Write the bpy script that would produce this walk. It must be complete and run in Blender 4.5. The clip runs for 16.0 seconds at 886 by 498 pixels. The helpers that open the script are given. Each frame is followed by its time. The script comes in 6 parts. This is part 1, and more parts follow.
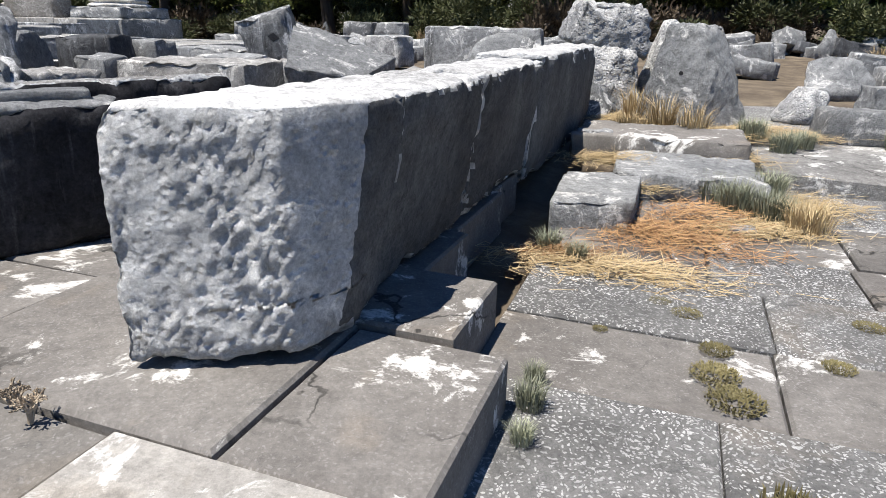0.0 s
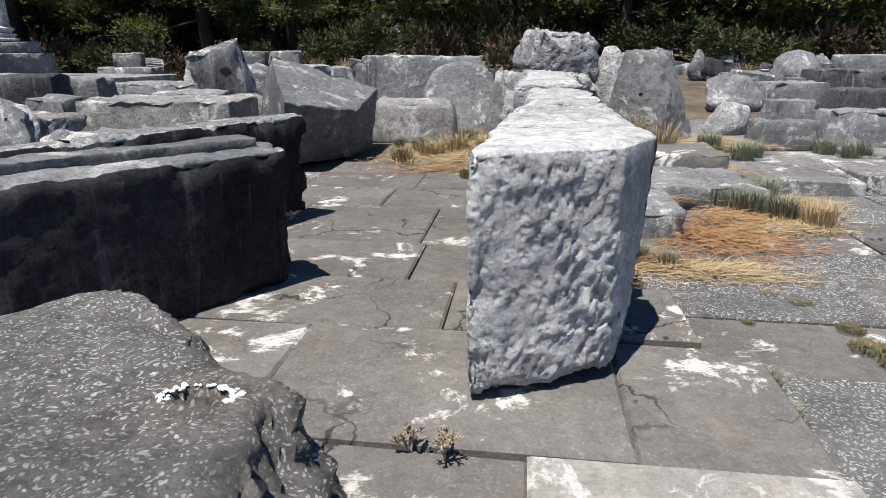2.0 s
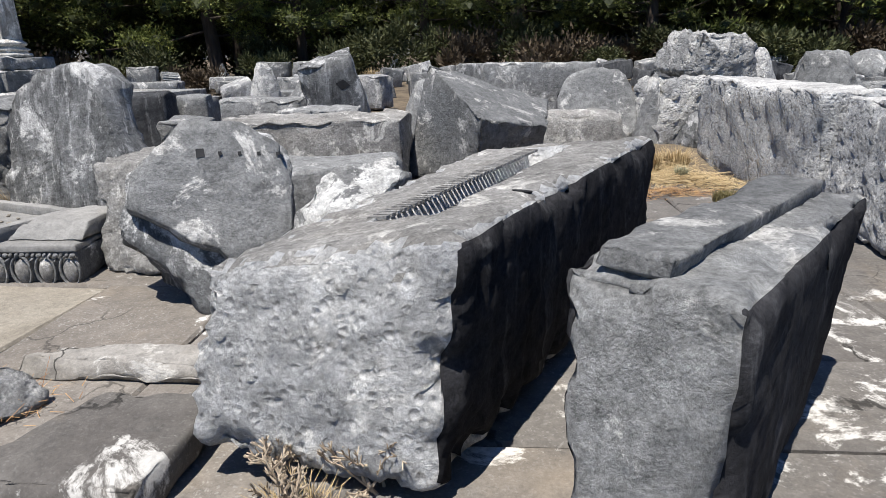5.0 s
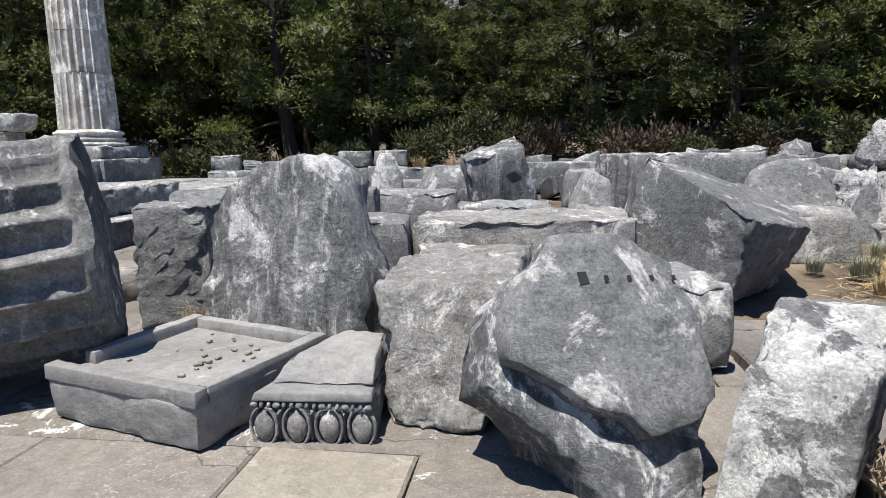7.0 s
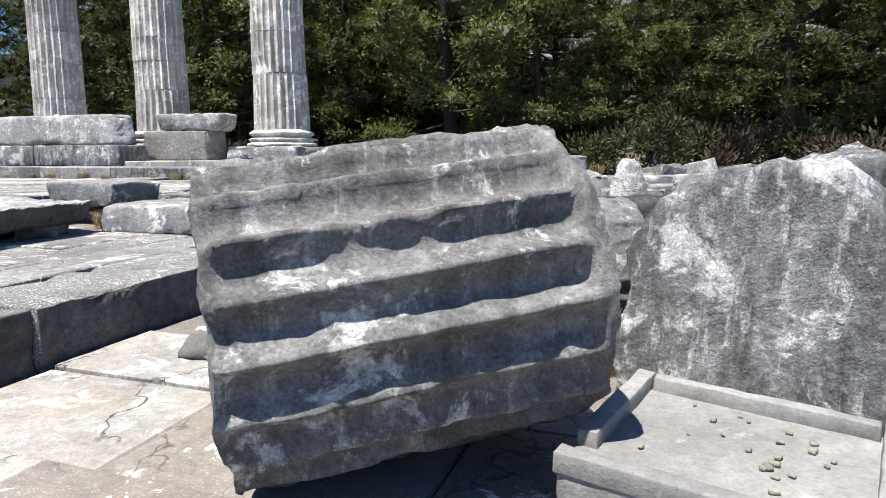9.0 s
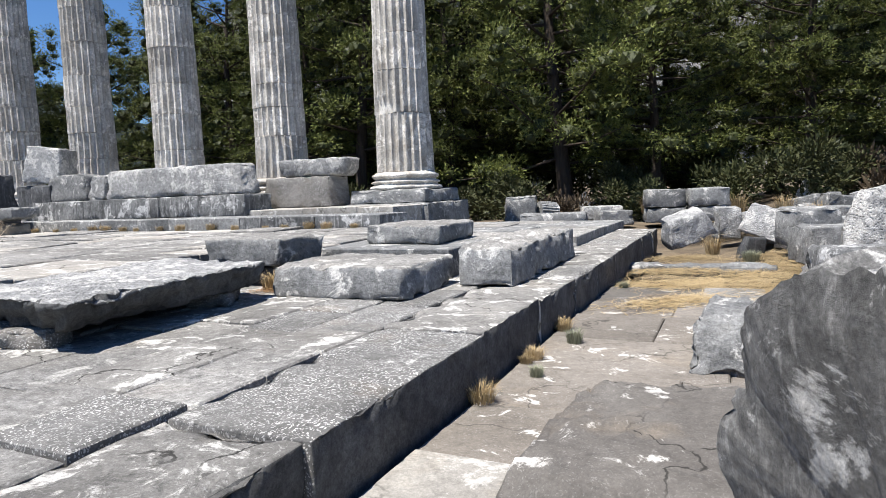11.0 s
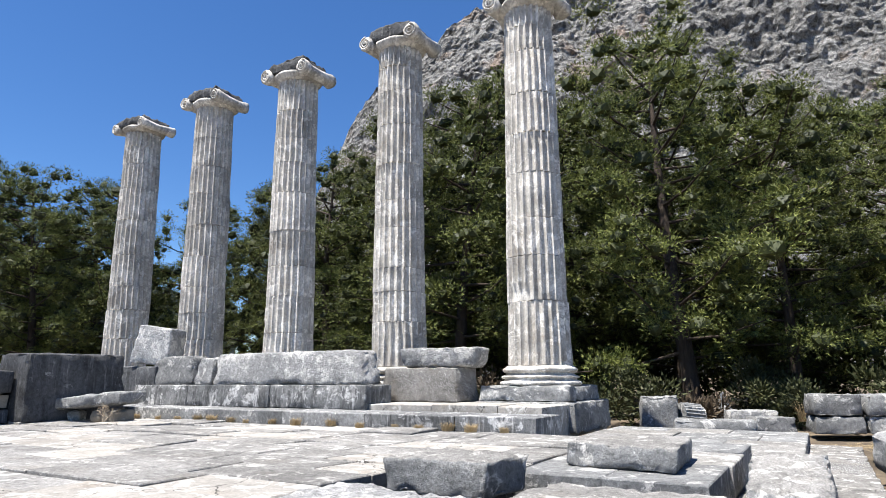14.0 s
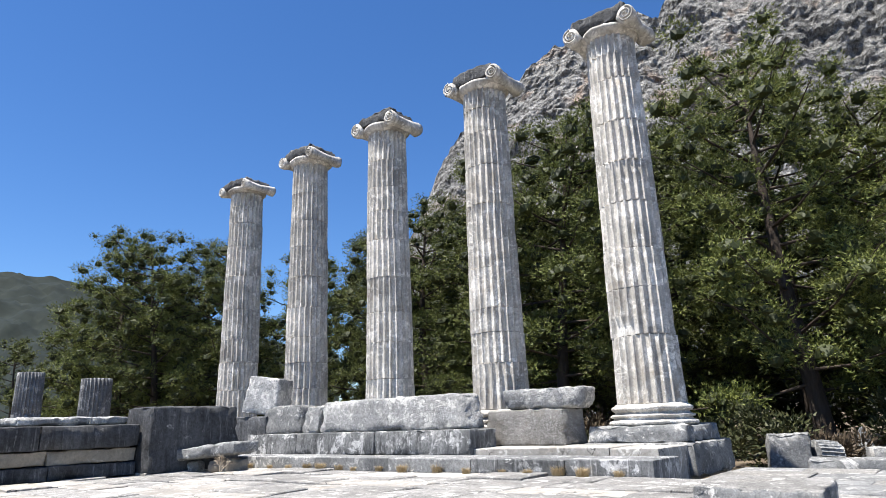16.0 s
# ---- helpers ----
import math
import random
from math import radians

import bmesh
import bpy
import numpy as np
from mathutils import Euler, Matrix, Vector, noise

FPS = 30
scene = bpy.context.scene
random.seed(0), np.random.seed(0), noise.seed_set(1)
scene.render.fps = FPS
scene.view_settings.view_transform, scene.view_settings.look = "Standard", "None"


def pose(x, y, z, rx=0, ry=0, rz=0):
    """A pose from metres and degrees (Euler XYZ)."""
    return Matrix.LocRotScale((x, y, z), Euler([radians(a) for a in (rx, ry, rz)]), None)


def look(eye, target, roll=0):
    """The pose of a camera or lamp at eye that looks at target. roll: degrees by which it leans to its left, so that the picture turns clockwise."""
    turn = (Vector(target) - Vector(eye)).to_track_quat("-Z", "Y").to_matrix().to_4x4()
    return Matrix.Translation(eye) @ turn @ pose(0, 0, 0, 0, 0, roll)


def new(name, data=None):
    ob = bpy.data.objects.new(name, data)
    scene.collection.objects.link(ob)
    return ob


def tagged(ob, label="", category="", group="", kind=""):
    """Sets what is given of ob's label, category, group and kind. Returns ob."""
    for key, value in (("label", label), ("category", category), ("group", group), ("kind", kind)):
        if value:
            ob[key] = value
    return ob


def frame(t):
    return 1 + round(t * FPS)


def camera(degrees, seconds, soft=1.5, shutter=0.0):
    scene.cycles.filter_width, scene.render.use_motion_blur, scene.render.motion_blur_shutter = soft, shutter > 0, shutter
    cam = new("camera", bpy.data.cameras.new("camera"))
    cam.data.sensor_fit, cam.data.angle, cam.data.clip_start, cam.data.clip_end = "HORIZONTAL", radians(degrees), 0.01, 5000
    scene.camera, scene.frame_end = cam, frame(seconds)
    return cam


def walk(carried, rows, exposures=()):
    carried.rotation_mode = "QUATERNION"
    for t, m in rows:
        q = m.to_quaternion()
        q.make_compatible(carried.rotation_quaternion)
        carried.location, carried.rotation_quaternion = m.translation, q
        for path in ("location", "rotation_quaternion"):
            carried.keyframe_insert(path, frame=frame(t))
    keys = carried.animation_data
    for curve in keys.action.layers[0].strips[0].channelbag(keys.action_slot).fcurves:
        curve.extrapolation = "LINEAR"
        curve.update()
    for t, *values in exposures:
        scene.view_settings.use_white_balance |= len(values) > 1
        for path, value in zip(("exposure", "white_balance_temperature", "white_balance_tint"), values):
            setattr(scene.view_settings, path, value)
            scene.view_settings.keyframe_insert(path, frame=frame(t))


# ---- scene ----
cam = camera(69.6, 16.0, soft=0.6)
PATH = [
    (0, (7.364, -1.297, 1.012), (6.703, 0.469, 0.346), 1.1),
    (0.5, (7.104, -1.468, 1.018), (6.594, 0.325, 0.293), 1.9),
    (1, (6.735, -1.546, 1.038), (6.274, 0.292, 0.399), -1.2),
    (1.5, (6.395, -1.681, 1.054), (6.103, 0.22, 0.507), -1.2),
    (2, (6.075, -1.816, 1.078), (5.796, 0.072, 0.479), -0.1),
    (2.5, (5.704, -1.797, 1.065), (5.53, 0.07, 0.368), -0.2),
    (3, (5.293, -1.832, 1.065), (5.162, 0.061, 0.436), -0.7),
    (3.5, (4.926, -1.735, 1.034), (4.802, 0.175, 0.449), 0.5),
    (3.7, (4.77, -1.657, 1.037), (4.582, 0.242, 0.439), -2.1),
    (5.8, (3.245, -0.883, 1.116), (3.082, 1.042, 0.598), 0.0),
    (6, (3.072, -0.807, 1.116), (2.925, 1.139, 0.681), 0.1),
    (6.5, (2.631, -0.575, 1.136), (2.397, 1.377, 0.77), -0.3),
    (7, (2.178, -0.436, 1.144), (1.895, 1.517, 0.823), -1.2),
    (7.5, (1.734, -0.291, 1.131), (1.366, 1.644, 0.786), -0.7),
    (8, (1.23, -0.136, 1.143), (0.716, 1.769, 0.817), 0.1),
    (8.5, (0.741, -0.067, 1.153), (0.237, 1.838, 0.813), -0.9),
    (9, (0.253, 0.137, 1.139), (-0.375, 2.013, 0.839), -0.2),
    (9.2, (0.057, 0.222, 1.159), (-0.638, 2.08, 0.909), 0.8),
    (11.3, (-1.761, 0.774, 1.236), (-2.605, 2.579, 1.073), -2.3),
    (11.5, (-1.939, 0.773, 1.226), (-2.767, 2.591, 1.126), -1.4),
    (12, (-2.346, 0.948, 1.271), (-3.321, 2.694, 1.317), -1.1),
    (12.5, (-2.696, 0.945, 1.322), (-3.671, 2.681, 1.511), -0.7),
    (13, (-3.041, 0.996, 1.324), (-4.025, 2.721, 1.561), -0.3),
    (13.5, (-3.298, 1.164, 1.357), (-4.3, 2.873, 1.637), -0.8),
    (14, (-3.465, 1.273, 1.474), (-4.448, 2.97, 1.867), -0.4),
    (14.5, (-3.501, 1.305, 1.477), (-4.509, 2.977, 1.908), -0.8),
    (15, (-3.545, 1.321, 1.48), (-4.597, 2.967, 1.909), -2.7),
    (15.5, (-3.548, 1.32, 1.478), (-4.672, 2.898, 1.975), -2.1),
    (16, (-3.565, 1.33, 1.467), (-4.766, 2.841, 1.992), -2.0),
]
EXPOSURES = [(0.0, 0.86), (0.5, 0.78), (1.0, 0.46), (1.5, 0.50), (2.0, 0.50), (2.5, 0.63), (3.5, 0.83), (6.0, 0.5), (7.0, 0.77), (8.0, 0.88), (9.0, 1.1), (11.5, 0.88), (12.5, 0.95), (14.5, 1.2), (16.0, 1.22)]
walk(cam, [(t, look(eye, target, roll)) for t, eye, target, roll in PATH], EXPOSURES)

# ---- world, sun ----
from mathutils import bvhtree

SUN_WAY = Vector((0.16, 0.315, -1.0))
world = bpy.data.worlds.new("sky")
scene.world = world
world.use_nodes = True
wn = world.node_tree.nodes
sky = wn.new("ShaderNodeTexSky")
sky.sky_type, sky.sun_disc = "NISHITA", False
sky.sun_elevation, sky.sun_rotation = radians(70.5), radians(207)
sky.altitude, sky.air_density, sky.dust_density, sky.ozone_density = 300, 1.0, 0.1, 6.0
wn["Background"].inputs[1].default_value = 0.052
deep = wn.new("ShaderNodeHueSaturation")
deep.inputs["Hue"].default_value = 0.506
deep.inputs["Saturation"].default_value, deep.inputs["Value"].default_value = 1.18, 1.40
world.node_tree.links.new(sky.outputs[0], deep.inputs["Color"])
world.node_tree.links.new(deep.outputs[0], wn["Background"].inputs[0])
sun_data = bpy.data.lights.new("sun", "SUN")
sun_data.energy, sun_data.angle, sun_data.color = 5.0, radians(0.53), (1.0, 0.965, 0.91)
sun = new("sun", sun_data)
sun.matrix_world = look(-SUN_WAY * 60, (0, 0, 0))


# ---- materials ----
def shader(name, rough=0.85):
    m = bpy.data.materials.new(name)
    m.use_nodes = True
    nt = m.node_tree
    b = nt.nodes["Principled BSDF"]
    b.inputs["Roughness"].default_value = rough
    b.inputs["Specular IOR Level"].default_value = 0.25
    return m, nt, b


def node(nt, kind, links=(), **values):
    n = nt.nodes.new("ShaderNode" + kind)
    for key, v in values.items():
        if key == "operation":
            n.operation = v
        else:
            n.inputs[key].default_value = v
    for slot, out in links:
        nt.links.new(out, n.inputs[slot])
    return n


def ramp(nt, fac, stops):
    n = nt.nodes.new("ShaderNodeValToRGB")
    nt.links.new(fac, n.inputs[0])
    els = n.color_ramp.elements
    while len(els) < len(stops):
        els.new(0.5)
    for e, (p, c) in zip(els, stops):
        e.position = p
        e.color = (c, c, c, 1) if isinstance(c, (int, float)) else (*c, 1)
    return n.outputs[0]


def mix(nt, fac, a, b, mode="MIX"):
    n = nt.nodes.new("ShaderNodeMix")
    n.data_type, n.blend_type = "RGBA", mode
    for slot, v in ((0, fac), (6, a), (7, b)):
        if isinstance(v, (int, float)):
            n.inputs[slot].default_value = v
        elif isinstance(v, tuple):
            n.inputs[slot].default_value = (*v, 1)
        else:
            nt.links.new(v, n.inputs[slot])
    return n.outputs[2]


def coords(nt, spread=40.0):
    tc = node(nt, "TexCoord")
    info = node(nt, "ObjectInfo")
    k = node(nt, "VectorMath", operation="SCALE")
    k.inputs[0].default_value = (spread, spread * 0.63, spread * 0.37)
    nt.links.new(info.outputs["Random"], k.inputs["Scale"])
    add = node(nt, "VectorMath", [(0, tc.outputs["Object"]), (1, k.outputs[0])], operation="ADD")
    return add.outputs[0], info.outputs["Random"]


def noise_tex(nt, vec, scale, detail=6.0, rough=0.6, distortion=0.0, squash=None):
    if squash:
        mp = node(nt, "Mapping", [("Vector", vec)])
        mp.inputs["Scale"].default_value = squash
        vec = mp.outputs[0]
    n = node(nt, "TexNoise", [("Vector", vec)], Scale=scale, Detail=detail, Roughness=rough, Distortion=distortion)
    return n.outputs[0]


AGED = 0.66


def marble(name, dark, mid, light, white=0.58, fleck=0.0, fleck_scale=30.0, streak=0.0, bump=0.5, pit=0.0, scale=1.0,
           lichen=0.0, warm=0.0, soft_edge=0.05, fine=1.0, fleck_size=0.22, crack=0.0, sheen=0.25):
    """Weathered grey marble: clouded tone, bleached patches, flecks, streaks, fine relief."""
    m, nt, b = shader(name, 0.82)
    b.inputs["Specular IOR Level"].default_value = sheen
    dark, mid, light = (tuple(AGED * q * w for q, w in zip(c, (1.012, 1.0, 0.98))) for c in (dark, mid, light))
    vec, rnd = coords(nt)
    big = noise_tex(nt, vec, 1.3 * scale, 7, 0.62, 0.4)
    col = ramp(nt, big, [(0.36, dark), (0.62, mid)])
    patch = noise_tex(nt, vec, 3.2 * scale, 10, 0.74, 0.5)
    fac = ramp(nt, patch, [(white, 0.0), (white + soft_edge, 1.0)])
    col = mix(nt, fac, col, light)
    if streak:
        s = noise_tex(nt, vec, 1.6 * scale, 6, 0.65, 0.2, (5.0, 5.0, 0.55))
        sf = ramp(nt, s, [(0.48, 0.0), (0.66, streak)])
        col = mix(nt, sf, col, tuple(0.35 * c for c in dark))
        s2 = noise_tex(nt, vec, 2.3 * scale, 8, 0.7, 0.2, (6.0, 6.0, 0.5))
        sf2 = ramp(nt, s2, [(0.55, 0.0), (0.68, streak)])
        col = mix(nt, sf2, col, light)
    if warm:
        w = noise_tex(nt, vec, 1.9 * scale, 5, 0.6, 0.3)
        wf = ramp(nt, w, [(0.55, 0.0), (0.72, warm)])
        col = mix(nt, wf, col, (0.28, 0.22, 0.155))
    if lichen:
        l = noise_tex(nt, vec, 7.0, 10, 0.8, 0.6)
        lf = ramp(nt, l, [(0.56, 0.0), (0.63, lichen)])
        col = mix(nt, lf, col, (0.045, 0.046, 0.045))
    if fleck:
        dv = node(nt, "TexNoise", [("Vector", vec)], Scale=14.0, Detail=3.0)
        sv = node(nt, "VectorMath", [(0, dv.outputs["Color"])], operation="SCALE", Scale=0.09)
        av = node(nt, "VectorMath", [(0, vec), (1, sv.outputs[0])], operation="ADD")
        vo = node(nt, "TexVoronoi", [("Vector", av.outputs[0])], Scale=fleck_scale)
        zone = ramp(nt, noise_tex(nt, vec, 2.1, 4, 0.6), [(0.3, 0.15), (0.62, 1.0)])
        ff = ramp(nt, vo.outputs["Distance"], [(fleck_size, fleck), (fleck_size + 0.1, 0.0)])
        ff = mix(nt, 1.0, ff, zone, "MULTIPLY")
        col = mix(nt, ff, col, (0.60, 0.59, 0.565))
    if crack:
        cv = node(nt, "TexNoise", [("Vector", vec)], Scale=3.0, Detail=5.0)
        cs = node(nt, "VectorMath", [(0, cv.outputs["Color"])], operation="SCALE", Scale=0.55)
        ca = node(nt, "VectorMath", [(0, vec), (1, cs.outputs[0])], operation="ADD")
        ce = node(nt, "TexVoronoi", [("Vector", ca.outputs[0])], Scale=1.15)
        ce.feature = "DISTANCE_TO_EDGE"
        where = ramp(nt, noise_tex(nt, vec, 1.1, 3, 0.5), [(0.47, 0.0), (0.56, crack)])
        line = mix(nt, 1.0, ramp(nt, ce.outputs["Distance"], [(0.004, 1.0), (0.011, 0.0)]), where, "MULTIPLY")
        col = mix(nt, line, col, (0.028, 0.026, 0.023))
    grain = ramp(nt, noise_tex(nt, vec, 70, 6, 0.75), [(0.30, 1 - 0.42 * fine), (0.70, 1 + 0.38 * fine)])
    col = mix(nt, 1.0, col, grain, "MULTIPLY")
    mottle = ramp(nt, noise_tex(nt, vec, 15, 8, 0.72), [(0.32, 1 - 0.40 * fine), (0.66, 1 + 0.34 * fine)])
    col = mix(nt, 1.0, col, mottle, "MULTIPLY")
    tone = node(nt, "MapRange", [("Value", rnd)])
    tone.inputs["To Min"].default_value, tone.inputs["To Max"].default_value = 0.84, 1.14
    hsv = node(nt, "HueSaturation", [("Color", col), ("Value", tone.outputs[0])])
    nt.links.new(hsv.outputs[0], b.inputs["Base Color"])
    relief = node(nt, "Math", [(0, noise_tex(nt, vec, 24, 10, 0.75)), (1, patch)], operation="ADD")
    h = relief.outputs[0]
    if pit:
        pv = node(nt, "TexVoronoi", [("Vector", vec)], Scale=26.0)
        pf = ramp(nt, pv.outputs["Distance"], [(0.05, 0.0), (0.4, pit)])
        h = node(nt, "Math", [(0, h), (1, pf)], operation="ADD").outputs[0]
    bp = node(nt, "Bump", [("Height", h)], Strength=min(1.0, bump * 1.3), Distance=0.035)
    nt.links.new(bp.outputs[0], b.inputs["Normal"])
    return m


M_PALE = marble("marble_pale", (0.38, 0.385, 0.39), (0.55, 0.55, 0.55), (0.80, 0.79, 0.77), 0.50, lichen=0.45, bump=0.7, pit=0.6)
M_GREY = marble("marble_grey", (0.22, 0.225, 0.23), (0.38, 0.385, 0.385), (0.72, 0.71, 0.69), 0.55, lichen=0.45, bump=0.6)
M_DARK = marble("marble_dark", (0.07, 0.072, 0.078), (0.15, 0.155, 0.165), (0.50, 0.50, 0.50), 0.63, streak=0.5, lichen=0.5, bump=0.5)
M_BLACK = marble("marble_black_stain_shade", (0.024, 0.024, 0.027), (0.052, 0.052, 0.057), (0.26, 0.26, 0.265), 0.68, sheen=0.05, streak=0.3, lichen=0.5, bump=0.35)
M_STREAK = marble("marble_streaked", (0.16, 0.165, 0.17), (0.33, 0.335, 0.34), (0.76, 0.76, 0.76), 0.53, streak=0.8, lichen=0.6, bump=0.6)
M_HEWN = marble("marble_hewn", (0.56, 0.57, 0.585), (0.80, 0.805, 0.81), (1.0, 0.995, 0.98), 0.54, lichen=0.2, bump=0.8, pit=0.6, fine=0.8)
M_SPECK = marble("marble_specked", (0.16, 0.152, 0.142), (0.27, 0.258, 0.245), (0.42, 0.41, 0.39), 0.68, fleck=1.0, fleck_scale=82, bump=0.6, warm=0.3, fleck_size=0.27)
M_PAVE = marble("paving_grey", (0.163, 0.150, 0.139), (0.245, 0.229, 0.212), (0.82, 0.80, 0.76), 0.568, fleck=0.12, fleck_scale=60, warm=0.35, lichen=0.3, bump=0.25, soft_edge=0.05, fine=0.5, scale=0.8, crack=0.9)
M_PAVE_L = marble("paving_plain", (0.215, 0.192, 0.168), (0.30, 0.272, 0.242), (0.85, 0.83, 0.79), 0.595, fleck=0.2, fleck_scale=60, warm=0.3, lichen=0.3, bump=0.25, soft_edge=0.03, fine=0.5, scale=0.8, crack=0.6)
M_PAVE_W = marble("paving_bleached", (0.40, 0.378, 0.348), (0.56, 0.535, 0.495), (0.80, 0.78, 0.74), 0.54, fine=0.6, warm=0.4, lichen=0.25, bump=0.35, crack=0.9)
M_PAVE_F = marble("paving_flecked", (0.175, 0.172, 0.168), (0.275, 0.27, 0.262), (0.80, 0.785, 0.76), 0.60, fine=0.7, fleck_size=0.30, fleck=1.0, fleck_scale=64, warm=0.3, lichen=0.3, bump=0.6)
M_TERR = marble("terrace_slab", (0.27, 0.263, 0.252), (0.43, 0.42, 0.405), (0.74, 0.725, 0.69), 0.55, fleck=0.3, fleck_scale=40, warm=0.15, lichen=0.55, bump=0.6)
M_TERR2 = marble("terrace_grey_slab", (0.265, 0.256, 0.243), (0.40, 0.388, 0.368), (0.95, 0.93, 0.89), 0.54, fine=0.7, fleck=0.4, fleck_scale=44, warm=0.15, lichen=0.5, bump=0.6, crack=0.9)
M_LIT_BLEACH = marble("bleached_sunlit_top", (0.56, 0.555, 0.545), (0.70, 0.695, 0.685), (0.84, 0.83, 0.815), 0.52, lichen=0.3, bump=0.35)
M_DRUM = marble("drum_marble", (0.17, 0.168, 0.165), (0.36, 0.357, 0.35), (0.85, 0.84, 0.82), 0.56, streak=0.4, lichen=0.5, bump=0.6)
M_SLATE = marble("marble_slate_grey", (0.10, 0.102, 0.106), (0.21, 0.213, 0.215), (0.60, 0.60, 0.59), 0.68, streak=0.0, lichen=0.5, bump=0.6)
M_SPLIT = marble("marble_fresh_split", (0.24, 0.245, 0.25), (0.50, 0.50, 0.49), (0.98, 0.975, 0.95), 0.47, streak=0.35, lichen=0.55, bump=0.8, scale=1.4, soft_edge=0.03)
M_DUSTY = marble("dusty_marble", (0.27, 0.265, 0.255), (0.40, 0.393, 0.38), (0.58, 0.57, 0.55), 0.60, lichen=0.25, bump=0.3, fine=0.5, soft_edge=0.1)
M_SAND = marble("sandy_stone", (0.33, 0.293, 0.24), (0.43, 0.39, 0.325), (0.54, 0.50, 0.43), 0.58, fine=0.5, lichen=0.2, bump=0.4)
M_COL = marble("column_marble", (0.56, 0.53, 0.485), (0.92, 0.88, 0.815), (1.18, 1.14, 1.07), 0.52, streak=0.4, warm=0.4, lichen=0.3, bump=0.22, fine=0.6)


def plain(name, stops, scale, rough=0.9, detail=6, bump=0.0, squash=None):
    """A clouded natural surface between colours."""
    m, nt, b = shader(name, rough)
    vec, rnd = coords(nt)
    n = noise_tex(nt, vec, scale, detail, 0.68, 0.3, squash)
    col = ramp(nt, n, stops)
    tone = node(nt, "MapRange", [("Value", rnd)])
    tone.inputs["To Min"].default_value, tone.inputs["To Max"].default_value = 0.8, 1.2
    hsv = node(nt, "HueSaturation", [("Color", col), ("Value", tone.outputs[0])])
    nt.links.new(hsv.outputs[0], b.inputs["Base Color"])
    if bump:
        bp = node(nt, "Bump", [("Height", noise_tex(nt, vec, scale * 6, 8, 0.7))], Strength=bump, Distance=0.05)
        nt.links.new(bp.outputs[0], b.inputs["Normal"])
    return m


def leafy(name, dark, light):
    """Foliage: each leaf or tuft has a tone of its own."""
    m, nt, b = shader(name, 0.6)
    geo = node(nt, "NewGeometry")
    col = ramp(nt, geo.outputs["Random Per Island"], [(0.0, dark), (1.0, light)])
    info = node(nt, "ObjectInfo")
    tone = node(nt, "MapRange", [("Value", info.outputs["Random"])])
    tone.inputs["To Min"].default_value, tone.inputs["To Max"].default_value = 0.75, 1.2
    hsv = node(nt, "HueSaturation", [("Color", col), ("Value", tone.outputs[0])])
    nt.links.new(hsv.outputs[0], b.inputs["Base Color"])
    b.inputs["Transmission Weight"].default_value = 0.0
    return m


M_SOIL = plain("dry_soil", [(0.3, (0.050, 0.038, 0.028)), (0.5, (0.105, 0.082, 0.058)), (0.72, (0.19, 0.152, 0.105))], 1.7, bump=0.6, detail=10)
M_HOLE = plain("hole_shade", [(0.3, (0.012, 0.012, 0.013)), (0.7, (0.03, 0.03, 0.032))], 20.0)
M_BARK = plain("pine_bark", [(0.3, (0.028, 0.022, 0.018)), (0.7, (0.080, 0.060, 0.046))], 3.0, bump=0.8, squash=(3, 3, 0.5))
M_PINE = leafy("pine_needles", (0.050, 0.068, 0.016), (0.205, 0.222, 0.058))
M_TWIG_SHADE = leafy("inner_twigs_and_shade", (0.024, 0.030, 0.011), (0.046, 0.054, 0.018))
M_SHRUB = leafy("shrub_leaves", (0.026, 0.034, 0.012), (0.075, 0.078, 0.030))
M_BRUSH = leafy("dry_brush", (0.045, 0.032, 0.021), (0.100, 0.074, 0.046))
M_STRAW = leafy("dry_straw", (0.274, 0.194, 0.094), (0.461, 0.360, 0.209))
M_RUST = leafy("rust_brown_straw", (0.21, 0.105, 0.050), (0.44, 0.275, 0.13))
M_GRASS = leafy("grey_green_grass", (0.16, 0.17, 0.11), (0.34, 0.345, 0.245))
M_MOSS = leafy("olive_moss", (0.105, 0.090, 0.038), (0.188, 0.158, 0.075))
M_TWIG = leafy("bleached_twigs", (0.259, 0.202, 0.144), (0.418, 0.346, 0.259))
M_HILL = plain("wooded_hill", [(0.40, (0.003, 0.007, 0.005)), (0.55, (0.006, 0.011, 0.008)), (0.74, (0.017, 0.021, 0.016))], 0.09, bump=0.0, detail=12)


